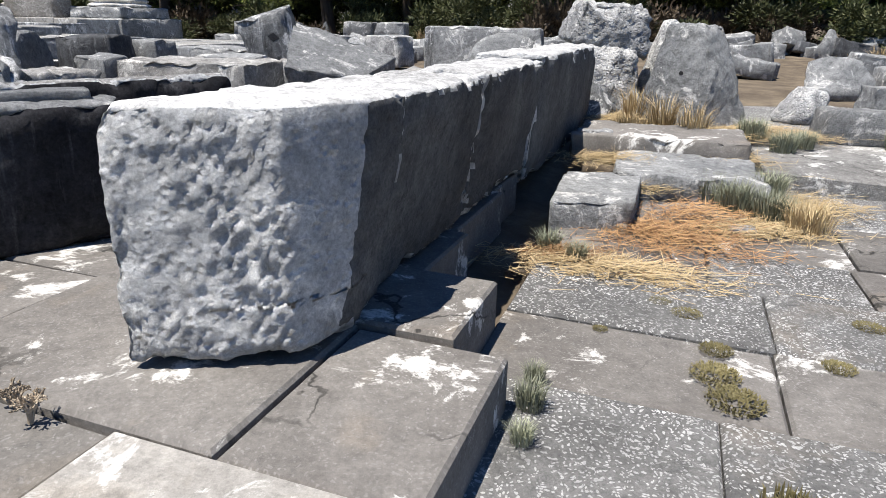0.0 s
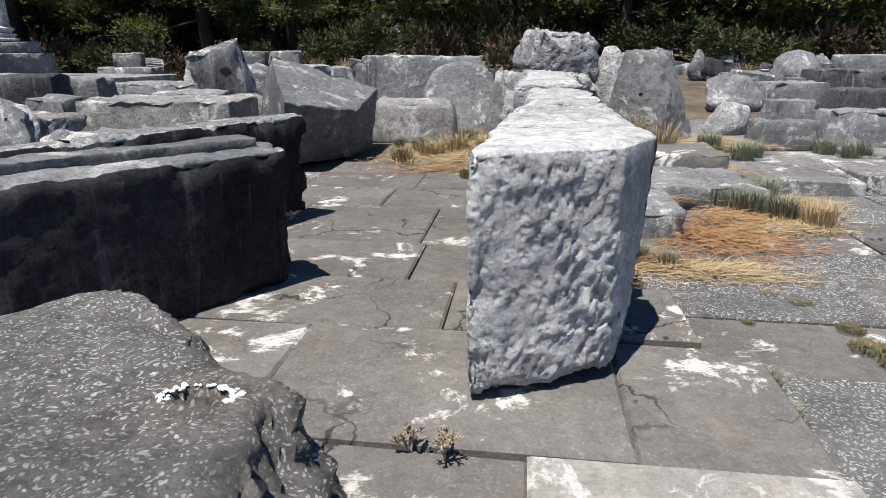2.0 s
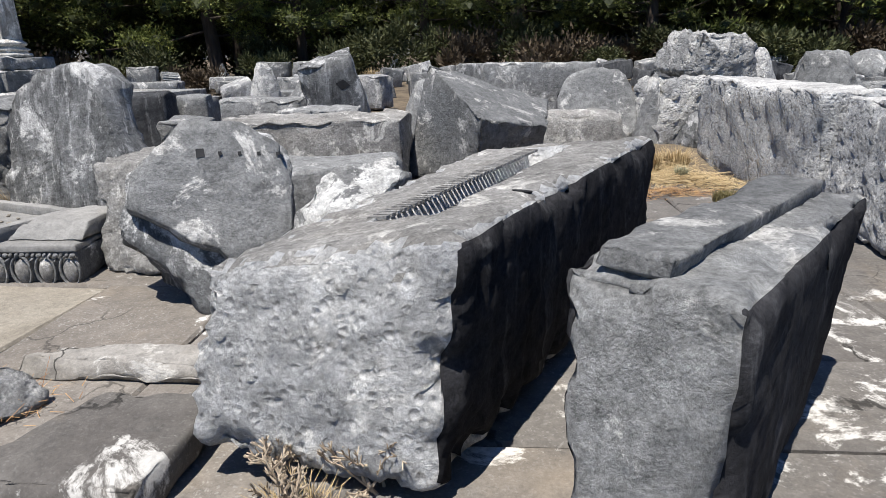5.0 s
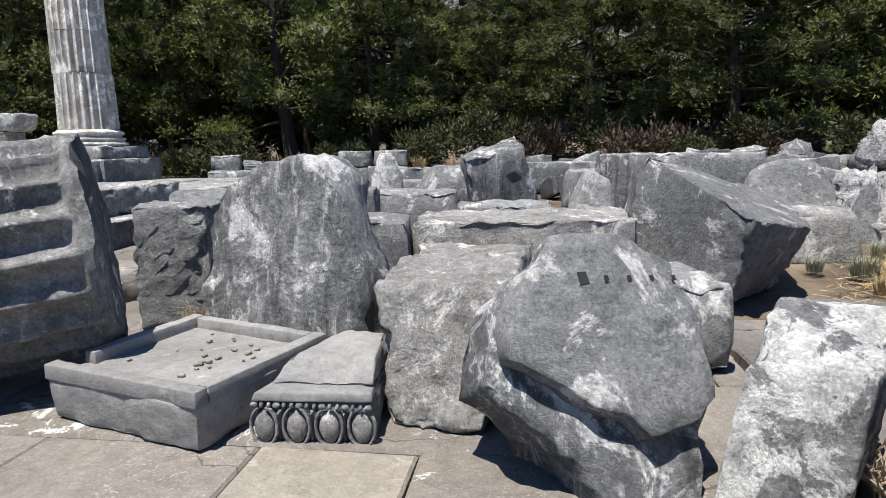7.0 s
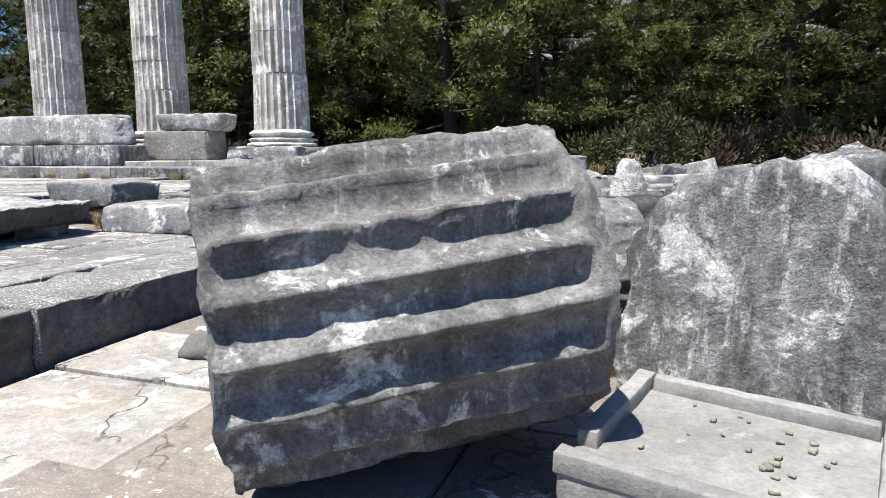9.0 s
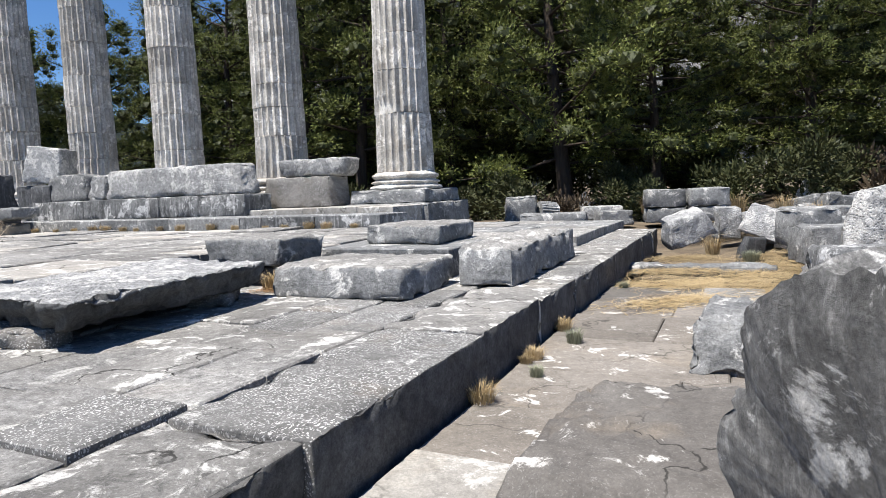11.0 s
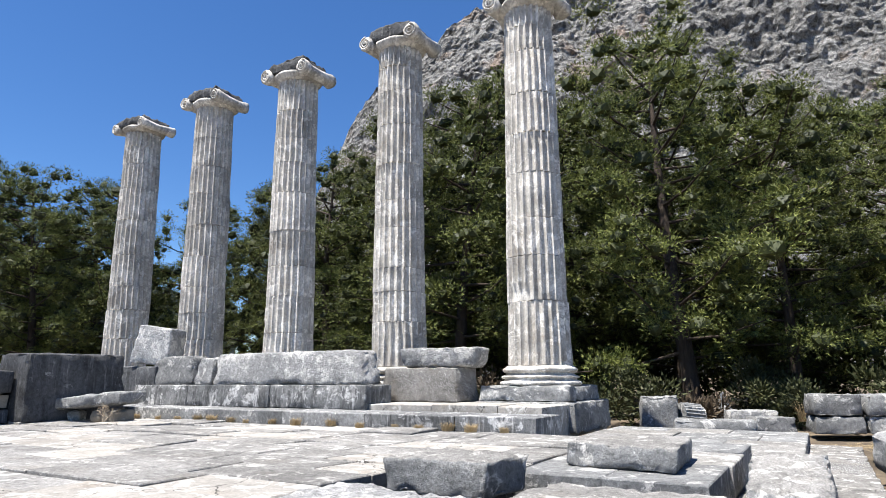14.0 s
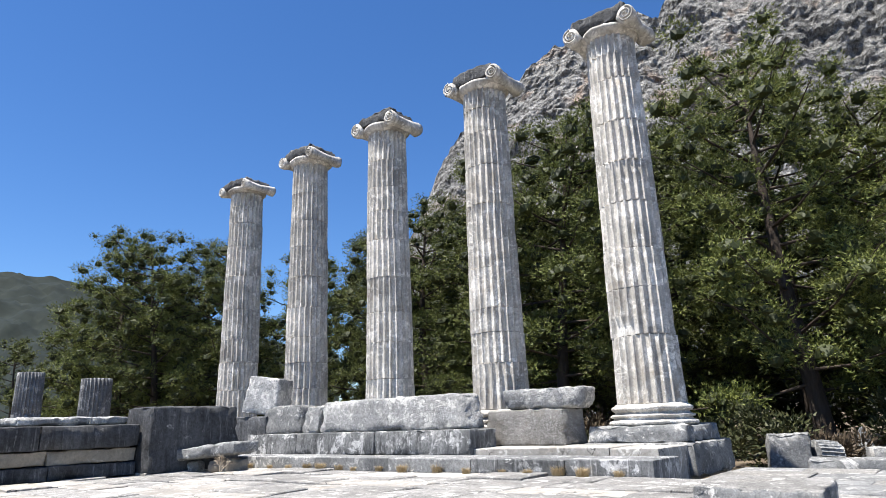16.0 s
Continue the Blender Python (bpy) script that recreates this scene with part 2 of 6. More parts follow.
def cliff_material():
    m, nt, b = shader("limestone_cliff", 0.9)
    tc = node(nt, "TexCoord")
    vec = tc.outputs["Object"]
    col = ramp(nt, noise_tex(nt, vec, 0.05, 10, 0.7, 0.6), [(0.33, (0.21, 0.205, 0.195)), (0.5, (0.31, 0.303, 0.288)), (0.68, (0.42, 0.41, 0.39))])
    red = ramp(nt, noise_tex(nt, vec, 0.05, 8, 0.65, 1.0), [(0.55, 0.0), (0.64, 0.75)])
    col = mix(nt, red, col, (0.30, 0.21, 0.15))
    crack = ramp(nt, noise_tex(nt, vec, 0.5, 12, 0.8, 0.8), [(0.40, 0.30), (0.52, 1.0), (0.66, 1.35)])
    col = mix(nt, 1.0, col, crack, "MULTIPLY")
    for size, lo_, hi_ in ((1.3, 0.45, 1.25), (3.6, 0.6, 1.22)):
        chips = ramp(nt, noise_tex(nt, vec, size, 8, 0.75, 0.5, (1.0, 1.0, 0.6)), [(0.38, lo_), (0.50, 1.0), (0.64, hi_)])
        col = mix(nt, 1.0, col, chips, "MULTIPLY")
    cell = node(nt, "TexVoronoi", [("Vector", vec)], Scale=0.55)
    scrub = ramp(nt, noise_tex(nt, vec, 0.22, 8, 0.7, 0.5), [(0.66, 0.0), (0.70, 1.0)])
    col = mix(nt, scrub, col, (0.055, 0.06, 0.035))
    nt.links.new(col, b.inputs["Base Color"])
    h = node(nt, "Math", [(0, noise_tex(nt, vec, 0.35, 14, 0.8, 0.6)), (1, cell.outputs["Distance"])], operation="ADD")
    bp = node(nt, "Bump", [("Height", h.outputs[0])], Strength=1.0, Distance=2.2)
    nt.links.new(bp.outputs[0], b.inputs["Normal"])
    return m


M_CLIFF = cliff_material()


# ---- builders ----
def mesh_of(name, verts, faces, material, smooth=True):
    me = bpy.data.meshes.new(name)
    me.from_pydata([tuple(map(float, v)) for v in verts], [], faces)
    me.materials.append(material)
    me.polygons.foreach_set("use_smooth", [smooth] * len(me.polygons))
    me.update()
    return me


EAST_PLAN = pose(0.3014, 0.1, 0, 0, 0, 0.8) @ pose(0, -0.1, 0)
WEST_PLAN = pose(0, 0, 0)
PLAN = [WEST_PLAN]


def set_down(ob, at, turn=0.0):
    """Puts an object where the plan in use has it."""
    ob.location = PLAN[0] @ Vector(at)
    ob.rotation_euler = (0, 0, turn + PLAN[0].to_euler().z)
    return ob


def thing(name, verts, faces, material, label="", category="", group="", kind="", smooth=True, origin=None):
    """One mesh object with its origin at the middle of its foot."""
    v = np.array(verts, float)
    if origin is None:
        origin = ((v[:, 0].min() + v[:, 0].max()) / 2, (v[:, 1].min() + v[:, 1].max()) / 2, v[:, 2].min())
    ob = new(name, mesh_of(name, v - np.array(origin), faces, material, smooth))
    set_down(ob, origin)
    return tagged(ob, label, category, group, kind)


def base(name, at, label, category, group="", kind=""):
    ob = new(name)
    set_down(ob, at)
    ob.empty_display_size = 0.1
    return tagged(ob, label, category, group, kind)


def part(name, verts, faces, material, parent, label="", smooth=True):
    """One mesh under a thing or a part; verts are in world metres."""
    top = parent.parent or parent
    at = PLAN[0].inverted() @ top.location
    v = np.array(verts, float) - np.array(at)
    ob = new(name, mesh_of(name, v, faces, material, smooth))
    ob.parent = parent
    return tagged(ob, label)


def normals_of(v, faces):
    n = np.zeros_like(v)
    for f in faces:
        a, b, c = v[f[0]], v[f[1]], v[f[2]]
        k = np.cross(b - a, c - a)
        for i in f:
            n[i] += k
    return n / np.maximum(np.linalg.norm(n, axis=1), 1e-9)[:, None]


def box_grid(size, r, step):
    """A box with rounded edges, cut into a grid: places in 0..1, faces, outward ways in the box."""
    size = np.array(size, float)
    r = min(r, size.min() * 0.45)
    cuts = []
    for s in size:
        k = max(1, int(round((s - 2 * r) / step)))
        cuts.append(np.r_[0, r * 0.3, np.linspace(r, s - r, k + 1), s - r * 0.3, s])
    n = [len(c) - 1 for c in cuts]
    index, places, faces = {}, [], []

    def vert(i, j, k):
        key = (i, j, k)
        if key not in index:
            index[key] = len(places)
            places.append((cuts[0][i], cuts[1][j], cuts[2][k]))
        return index[key]

    for i in range(n[0]):
        for j in range(n[1]):
            faces.append((vert(i, j, 0), vert(i, j + 1, 0), vert(i + 1, j + 1, 0), vert(i + 1, j, 0)))
            faces.append((vert(i, j, n[2]), vert(i + 1, j, n[2]), vert(i + 1, j + 1, n[2]), vert(i, j + 1, n[2])))
    for i in range(n[0]):
        for k in range(n[2]):
            faces.append((vert(i, 0, k), vert(i + 1, 0, k), vert(i + 1, 0, k + 1), vert(i, 0, k + 1)))
            faces.append((vert(i, n[1], k), vert(i, n[1], k + 1), vert(i + 1, n[1], k + 1), vert(i + 1, n[1], k)))
    for j in range(n[1]):
        for k in range(n[2]):
            faces.append((vert(0, j, k), vert(0, j, k + 1), vert(0, j + 1, k + 1), vert(0, j + 1, k)))
            faces.append((vert(n[0], j, k), vert(n[0], j + 1, k), vert(n[0], j + 1, k + 1), vert(n[0], j, k + 1)))
    p = np.array(places)
    inner = np.clip(p, r, size - r)
    v = p - inner
    w = v / np.maximum(np.linalg.norm(v, axis=1), 1e-9)[:, None]
    return (inner + w * r) / size, faces, w


def hexa(lo, hi):
    """Eight corners as a 2 x 2 x 2 array; lo and hi go front left, front right, back right, back left."""
    c = np.zeros((2, 2, 2, 3))
    for k, q in enumerate((lo, hi)):
        for (i, j), p in zip(((0, 0), (1, 0), (1, 1), (0, 1)), q):
            c[i, j, k] = p
    return c


def box_corners(x, y, z, w, d, h, rz=0, rx=0, ry=0, taper=0.0):
    """The corners of a turned and leaning box whose middle stands at x, y with its foot at z."""
    m = pose(x, y, z, rx, ry, rz)
    t = 1 - taper
    lo = [m @ Vector((sx * w / 2, sy * d / 2, 0)) for sx, sy in ((-1, -1), (1, -1), (1, 1), (-1, 1))]
    hi = [m @ Vector((sx * w / 2 * t, sy * d / 2 * t, h)) for sx, sy in ((-1, -1), (1, -1), (1, 1), (-1, 1))]
    low = min(min(p.z for p in lo), min(p.z for p in hi)) - z
    return [p - Vector((0, 0, low)) for p in lo], [p - Vector((0, 0, low)) for p in hi]


def flat4(z, *xy):
    return [(x, y, z) for x, y in xy]


def rock(corners, r=0.03, step=0.07, rough=0.012, chip=0.03, freq=2.6, seed=0.0, sides=None, wave=0.0, tool=None):
    """The skin of a stone between eight corners: worn edges, broken corners, hewn faces.
    sides: other roughness for the faces W E S N B T; tool: depth of slanting pick strokes on those faces."""
    c = hexa(*corners)
    size = [np.linalg.norm(c[1, :, :] - c[0, :, :], axis=-1).mean(), np.linalg.norm(c[:, 1] - c[:, 0], axis=-1).mean(),
            np.linalg.norm(c[:, :, 1] - c[:, :, 0], axis=-1).mean()]
    p, faces, w = box_grid(size, r, step)
    u, v, t = p[:, 0:1], p[:, 1:2], p[:, 2:3]
    out = np.zeros_like(p)
    for i in (0, 1):
        for j in (0, 1):
            for k in (0, 1):
                out += c[i, j, k] * (u if i else 1 - u) * (v if j else 1 - v) * (t if k else 1 - t)
    nrm = normals_of(out, faces)
    amp = np.full(len(p), rough)
    if sides:
        table = {"W": (0, -1), "E": (0, 1), "S": (1, -1), "N": (1, 1), "B": (2, -1), "T": (2, 1)}
        for key, value in sides.items():
            ax, sg = table[key]
            k = np.clip(w[:, ax] * sg, 0, 1) ** 2
            amp = amp * (1 - k) + value * k
    stroke = np.zeros(len(p))
    for key, value in (tool or {}).items():
        ax, sg = {"W": (0, -1), "E": (0, 1), "S": (1, -1), "N": (1, 1)}[key]
        stroke = np.maximum(stroke, value * np.clip(w[:, ax] * sg, 0, 1) ** 2)
    near = np.sort(np.minimum(p, 1 - p) * np.array(size), axis=1)[:, 1]
    lip = np.exp(-(near / (0.03 + min(chip, 0.06))) ** 2)
    off = Vector((seed * 13.1, seed * 7.7, seed * 3.3))
    cut = min(chip, 0.06)
    for i in range(len(p)):
        q = Vector(out[i]) * freq + off
        d = amp[i] * 0.75 * noise.fractal(q * 3.6, 0.5, 2.1, 5) + wave * noise.noise(q * 0.5)
        if amp[i] > 0.015:
            d += amp[i] * 0.55 * noise.fractal(q * 9.0, 0.6, 2.0, 3)
        if stroke[i] > 0.001:
            run = out[i][0] + out[i][1]
            up = out[i][2]
            st = Vector(((run * 0.5 + up * 0.87) * 15.0, (run * 0.87 - up * 0.5) * 42.0, seed))
            zone = 0.2 + 1.1 * min(1.0, max(0.0, noise.noise(q * 0.8) + 0.55))
            d += stroke[i] * zone * (noise.noise(st) + 0.6 * noise.noise(st * 2.1))
        bite = noise.fractal(q * 1.7, 0.9, 2.2, 4)
        d -= cut * lip[i] * min(1.0, max(0.0, bite + 0.05) * 1.8)
        out[i] += nrm[i] * d
    return out, faces


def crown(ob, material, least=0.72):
    """Gives a stone's smooth upper faces a paler finish, with sunlight in its colour."""
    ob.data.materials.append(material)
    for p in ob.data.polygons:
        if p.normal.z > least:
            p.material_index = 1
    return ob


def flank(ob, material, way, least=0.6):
    """Gives stone faces that look one way a material that holds their shade."""
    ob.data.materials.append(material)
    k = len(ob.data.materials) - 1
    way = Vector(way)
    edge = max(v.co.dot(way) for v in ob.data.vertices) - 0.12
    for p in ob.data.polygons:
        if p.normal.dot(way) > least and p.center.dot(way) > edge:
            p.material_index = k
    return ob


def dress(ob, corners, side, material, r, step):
    """Gives one whole side (W E S N B T) of a stone made by rock() its lit or shaded tone."""
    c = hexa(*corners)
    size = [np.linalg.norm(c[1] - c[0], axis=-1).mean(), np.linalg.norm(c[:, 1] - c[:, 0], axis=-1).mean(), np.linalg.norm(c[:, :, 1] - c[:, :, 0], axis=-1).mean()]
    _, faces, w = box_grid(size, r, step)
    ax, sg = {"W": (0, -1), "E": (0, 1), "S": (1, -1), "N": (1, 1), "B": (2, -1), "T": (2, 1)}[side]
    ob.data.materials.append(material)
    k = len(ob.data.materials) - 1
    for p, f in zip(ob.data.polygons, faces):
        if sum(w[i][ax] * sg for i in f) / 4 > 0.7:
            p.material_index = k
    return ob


def stone(name, corners, material, label, category="stone block", group="", top=None, **how):
    v, f = rock(corners, **how)
    ob = thing(name, v, f, material, label, category, group)
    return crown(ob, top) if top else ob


def field_stone(x, y, w, d, z, top, rz, material, label, seed, name="stone_block", category="stone block", rx=0, ry=0, taper=0.08,
                r=0.04, rough=0.025, chip=0.06, step=0.12):
    return stone(name, box_corners(x, y, z, w, d, top - z, rz, rx, ry, taper), material, label, category, "fallen temple blocks",
                 r=r, rough=rough, chip=chip, step=step, seed=seed, wave=0.03)


def lump(name, x, y, z, w, d, h, material, label, seed, category="boulder", peak=0.0, rz=0, rough=0.09, n=28, sharp=1.0):
    """An irregular boulder: a bulging body with broken planes; peak draws its top together."""
    m = pose(x, y, z, 0, 0, rz)
    verts, faces = [], []
    rng = random.Random(int(seed * 97) + 5)
    cuts = []
    for _ in range(13):
        a = rng.uniform(0, math.tau)
        up = rng.uniform(-0.2, 0.8)
        cuts.append((Vector((math.cos(a), math.sin(a), up)).normalized(), rng.uniform(0.52, 0.84)))
    rows = n // 2
    for j in range(rows + 1):
        th = math.pi * j / rows
        for i in range(n):
            a = math.tau * i / n
            way = Vector((math.sin(th) * math.cos(a), math.sin(th) * math.sin(a), math.cos(th)))
            k = 1.0
            for nrm, dist in cuts:
                c = way.dot(nrm)
                if c > 0:
                    k = min(k, dist / max(c, 1e-3))
            k = k * (1 + rough * sharp * (noise.fractal(way * 2.4 + Vector((seed * 9, seed, 0)), 0.7, 2.1, 6) + 0.45 * noise.fractal(way * 7.0 + Vector((seed, 0, 4)), 0.6, 2.1, 5)))
            p = way * k
            f = (p.z + 1) / 2
            s = 1 - peak * max(0.0, f) ** 0.8
            verts.append(m @ Vector((p.x * w / 2 * s * 1.22, p.y * d / 2 * s * 1.22, (p.z + 0.8) / 1.7 * h)))
    for j in range(rows):
        for i in range(n):
            a, b = j * n + i, j * n + (i + 1) % n
            faces.append((a, a + n, b + n, b))
    return thing(name, verts, faces, material, label, category, "fallen temple blocks")


def plate(outline, origin, along, up, thick, rough=0.02, seed=0.0, rings=6):
    """A broken slab: an outline in (along, up) metres, extruded away by thick, with ragged rims."""
    along, up = Vector(along).normalized(), Vector(up).normalized()
    out = along.cross(up).normalized()
    pts = []
    k = len(outline)
    for i in range(k):
        a, b = Vector(outline[i]), Vector(outline[(i + 1) % k])
        m = max(2, int((b - a).length / 0.05))
        pts += [a.lerp(b, s / m) for s in range(m)]
    mid = sum(pts, Vector((0, 0))) / len(pts)
    n = len(pts)
    verts, faces = [], []
    layers = [(0.0, s / rings) for s in range(1, rings + 1)] + [(0.12, 1.015), (0.5, 1.03), (0.88, 1.01)] + [(1.0, s / rings) for s in range(rings, 0, -1)]
    layers = [(0.0, 0.02)] + layers + [(1.0, 0.02)]
    for depth, s in layers:
        for i, p in enumerate(pts):
            q = mid + (p - mid) * s
            v = Vector(origin) + along * q.x + up * q.y - out * (depth * thick)
            big = noise.fractal(v * 2.3 + Vector((seed * 5, 0, 0)), 0.8, 2.1, 5)
            fine = noise.fractal(v * 9 + Vector((0, seed * 5, 0)), 0.8, 2.1, 3)
            rim = along * (q.x - mid.x) + up * (q.y - mid.y)
            if rim.length > 1e-6:
                rim.normalize()
            edge = max(0.0, s - 0.72) / 0.28
            v += out * ((big * rough + fine * rough * 0.45) * (1 if depth < 0.5 else -1)) + rim * (edge * (big * rough * 1.6 + fine * rough * 1.3))
            verts.append(v)
    for j in range(len(layers) - 1):
        for i in range(n):
            a, b = j * n + i, j * n + (i + 1) % n
            faces.append((a, b, b + n, a + n))
    faces.append(tuple(range(n - 1, -1, -1)))
    faces.append(tuple(range((len(layers) - 1) * n, len(layers) * n)))
    return verts, faces


def lathe(profile, axis_at, n=64):
    """Rings about an upright axis: profile is (radius, height)."""
    x, y, z = axis_at
    verts, faces = [], []
    for r, h in profile:
        for i in range(n):
            a = math.tau * i / n
            verts.append((x + r * math.cos(a), y + r * math.sin(a), z + h))
    for j in range(len(profile) - 1):
        for i in range(n):
            a, b = j * n + i, j * n + (i + 1) % n
            faces.append((a, b, b + n, a + n))
    faces.append(tuple(range(n - 1, -1, -1)))
    faces.append(tuple(range((len(profile) - 1) * n, len(profile) * n)))
    return verts, faces


def pocket(ob, start, way, r, sides, name, label, squash=1.0):
    """A small dark patch for a socket's shade, where start's line meets a stone."""
    top = ob.parent or ob
    home = PLAN[0].inverted() @ top.location
    tree = bvhtree.BVHTree.FromPolygons([v.co for v in ob.data.vertices], [p.vertices for p in ob.data.polygons])
    at, nrm, _, _ = tree.ray_cast(Vector(start) - home, Vector(way))
    if at is None:
        return
    u = nrm.cross(Vector((0.1, 0.2, 1.0))).normalized()
    w = nrm.cross(u)
    ring = [at + home + nrm * 0.003 + u * (r * math.cos(math.tau * i / sides)) + w * (r * squash * math.sin(math.tau * i / sides)) for i in range(sides)]
    deep = [at + home - nrm * 0.02 + (p - at - home) * 0.7 for p in ring]
    faces = [tuple(range(sides))] + [(i, sides + i, sides + (i + 1) % sides, (i + 1) % sides) for i in range(sides)]
    part(name, ring + deep, faces, M_HOLE, ob, label, smooth=False)


def flutes(n_flutes, depth, samples=6):
    """(angle, factor) round a fluted shaft."""
    out = []
    for f in range(n_flutes):
        for s in range(samples):
            q = s / samples
            fillet = 0.12
            dip = 0.0 if q < fillet else math.sin(math.pi * (q - fillet) / (1 - fillet)) ** 0.7
            out.append((math.tau * (f + q) / n_flutes, depth * dip))
    return out


# ---- ground ----
def ground_height(x, y):
    z = -0.30
    k = min(1.0, max(0.0, (y - 2.5) / 4.0))
    east = min(1.0, max(0.0, (x + 1.5) / 2.0))
    paved = min(1.0, max(0.0, (x - 7.6) / 0.6)) * min(1.0, max(0.0, (10.2 - y) / 0.6))
    z += 0.36 * k * k * (3 - 2 * k) * east * (1 - 0.62 * paved)
    if x > 6.1 and y < 4.6:
        z = -0.36
    far = min(1.0, max(0.0, (y - 13.5) / 9.0))
    z += far * 0.5
    z += 0.05 * noise.noise(Vector((x * 0.35, y * 0.35, 0)))
    d = math.hypot(x, y)
    if d > 45:
        z += (d - 45) * 0.012 * (1 if y > 0 else 0)
    return z


def build_ground():
    def cuts(a, b, fine):
        c = [-3000, -900, -300, -120, -60]
        return [q for q in c if q < a] + list(np.arange(a, b, fine)) + [q for q in (60, 120, 300, 900, 3000) if q > b]

    xs, ys = cuts(-44, 40, 1.0), cuts(-8, 44, 1.0)
    verts = [(x, y, ground_height(x, y) if abs(x) < 400 and abs(y) < 400 else 2.0) for y in ys for x in xs]
    nx = len(xs)
    faces = [(j * nx + i, j * nx + i + 1, (j + 1) * nx + i + 1, (j + 1) * nx + i) for j in range(len(ys) - 1) for i in range(nx - 1)]
    thing("ground", verts, faces, M_SOIL, "dry brown soil ground strewn with straw", "ground", kind="structure", origin=(0, 0, 0))


build_ground()


def build_cliff():
    """Grey limestone crag above the pines."""
    az = [(-46, 9), (-41, 17), (-39, 21), (-37.3, 24), (-34, 27), (-31.3, 29.8), (-29.5, 31.3), (-25.6, 31.9), (-18.3, 33.4), (-12, 33.2),
          (-4, 31.5), (6, 29), (20, 24), (40, 17), (60, 9)]
    cx, cy = -3.5, 1.3
    verts, faces = [], []
    na, ns = 420, 120
    for i in range(na):
        a = -46 + 106 * i / (na - 1)
        h = float(np.interp(a, [p[0] for p in az], [p[1] for p in az]))
        h += 0.9 * noise.fractal(Vector((a * 0.25, 3.0, 0)), 0.8, 2.0, 5)
        for j in range(ns):
            s = j / (ns - 1)
            dist = 140 + 46 * s ** 1.3
            top = math.tan(radians(h)) * 186
            q = Vector((a * 1.6, s * top * 0.6, 1.0))
            dist += 5 * noise.fractal(q * 0.035, 0.7, 2.1, 6) + 1.5 * noise.fractal(q * 0.16, 0.6, 2.1, 5) + 1.1 * noise.fractal(q * 0.55, 0.7, 2.1, 3)
            verts.append((cx + dist * math.sin(radians(a)), cy + dist * math.cos(radians(a)), 1 + s * (top + 3.0 * noise.fractal(q * 0.09, 0.8, 2.0, 4))))
    for i in range(na - 1):
        for j in range(ns - 1):
            a = i * ns + j
            faces.append((a, a + ns, a + ns + 1, a + 1))
    for i in range(na):
        a = -46 + 106 * i / (na - 1)
        x, y, z = verts[i * ns + ns - 1]
        verts.append((x + 60 * math.sin(radians(a)), y + 60 * math.cos(radians(a)), z - 12))
    k = na * ns
    for i in range(na - 1):
        faces.append((i * ns + ns - 1, (i + 1) * ns + ns - 1, k + i + 1, k + i))
    thing("backdrop_cliff", verts, faces, M_CLIFF, "steep grey limestone crag with rust-coloured scars", "cliff", kind="structure", smooth=False)


def build_hill():
    az = [(-112, 6), (-95, 10), (-80, 12.2), (-74, 12.0), (-70, 11.8), (-66, 10.8), (-58, 8.5), (-48, 6)]
    verts, faces = [], []
    na, ns = 160, 60
    for i in range(na):
        a = -112 + 64 * i / (na - 1)
        h = float(np.interp(a, [p[0] for p in az], [p[1] for p in az]))
        top = math.tan(radians(h)) * 620
        for j in range(ns):
            s = j / (ns - 1)
            dist = 230 + 390 * s
            z = top * s ** 1.15 + 5 * noise.fractal(Vector((a * 0.5, s * 14, 0)), 0.8, 2.0, 5) + 3.2 * noise.noise(Vector((a * 2.6, s * 40, 0)))
            verts.append((-3.5 + dist * math.sin(radians(a)), 1.3 + dist * math.cos(radians(a)), z))
    for i in range(na - 1):
        for j in range(ns - 1):
            k = i * ns + j
            faces.append((k, k + ns, k + ns + 1, k + 1))
    thing("backdrop_hill", verts, faces, M_HILL, "wooded dark green hillside in the distance", "hill", kind="structure")


build_cliff()
build_hill()


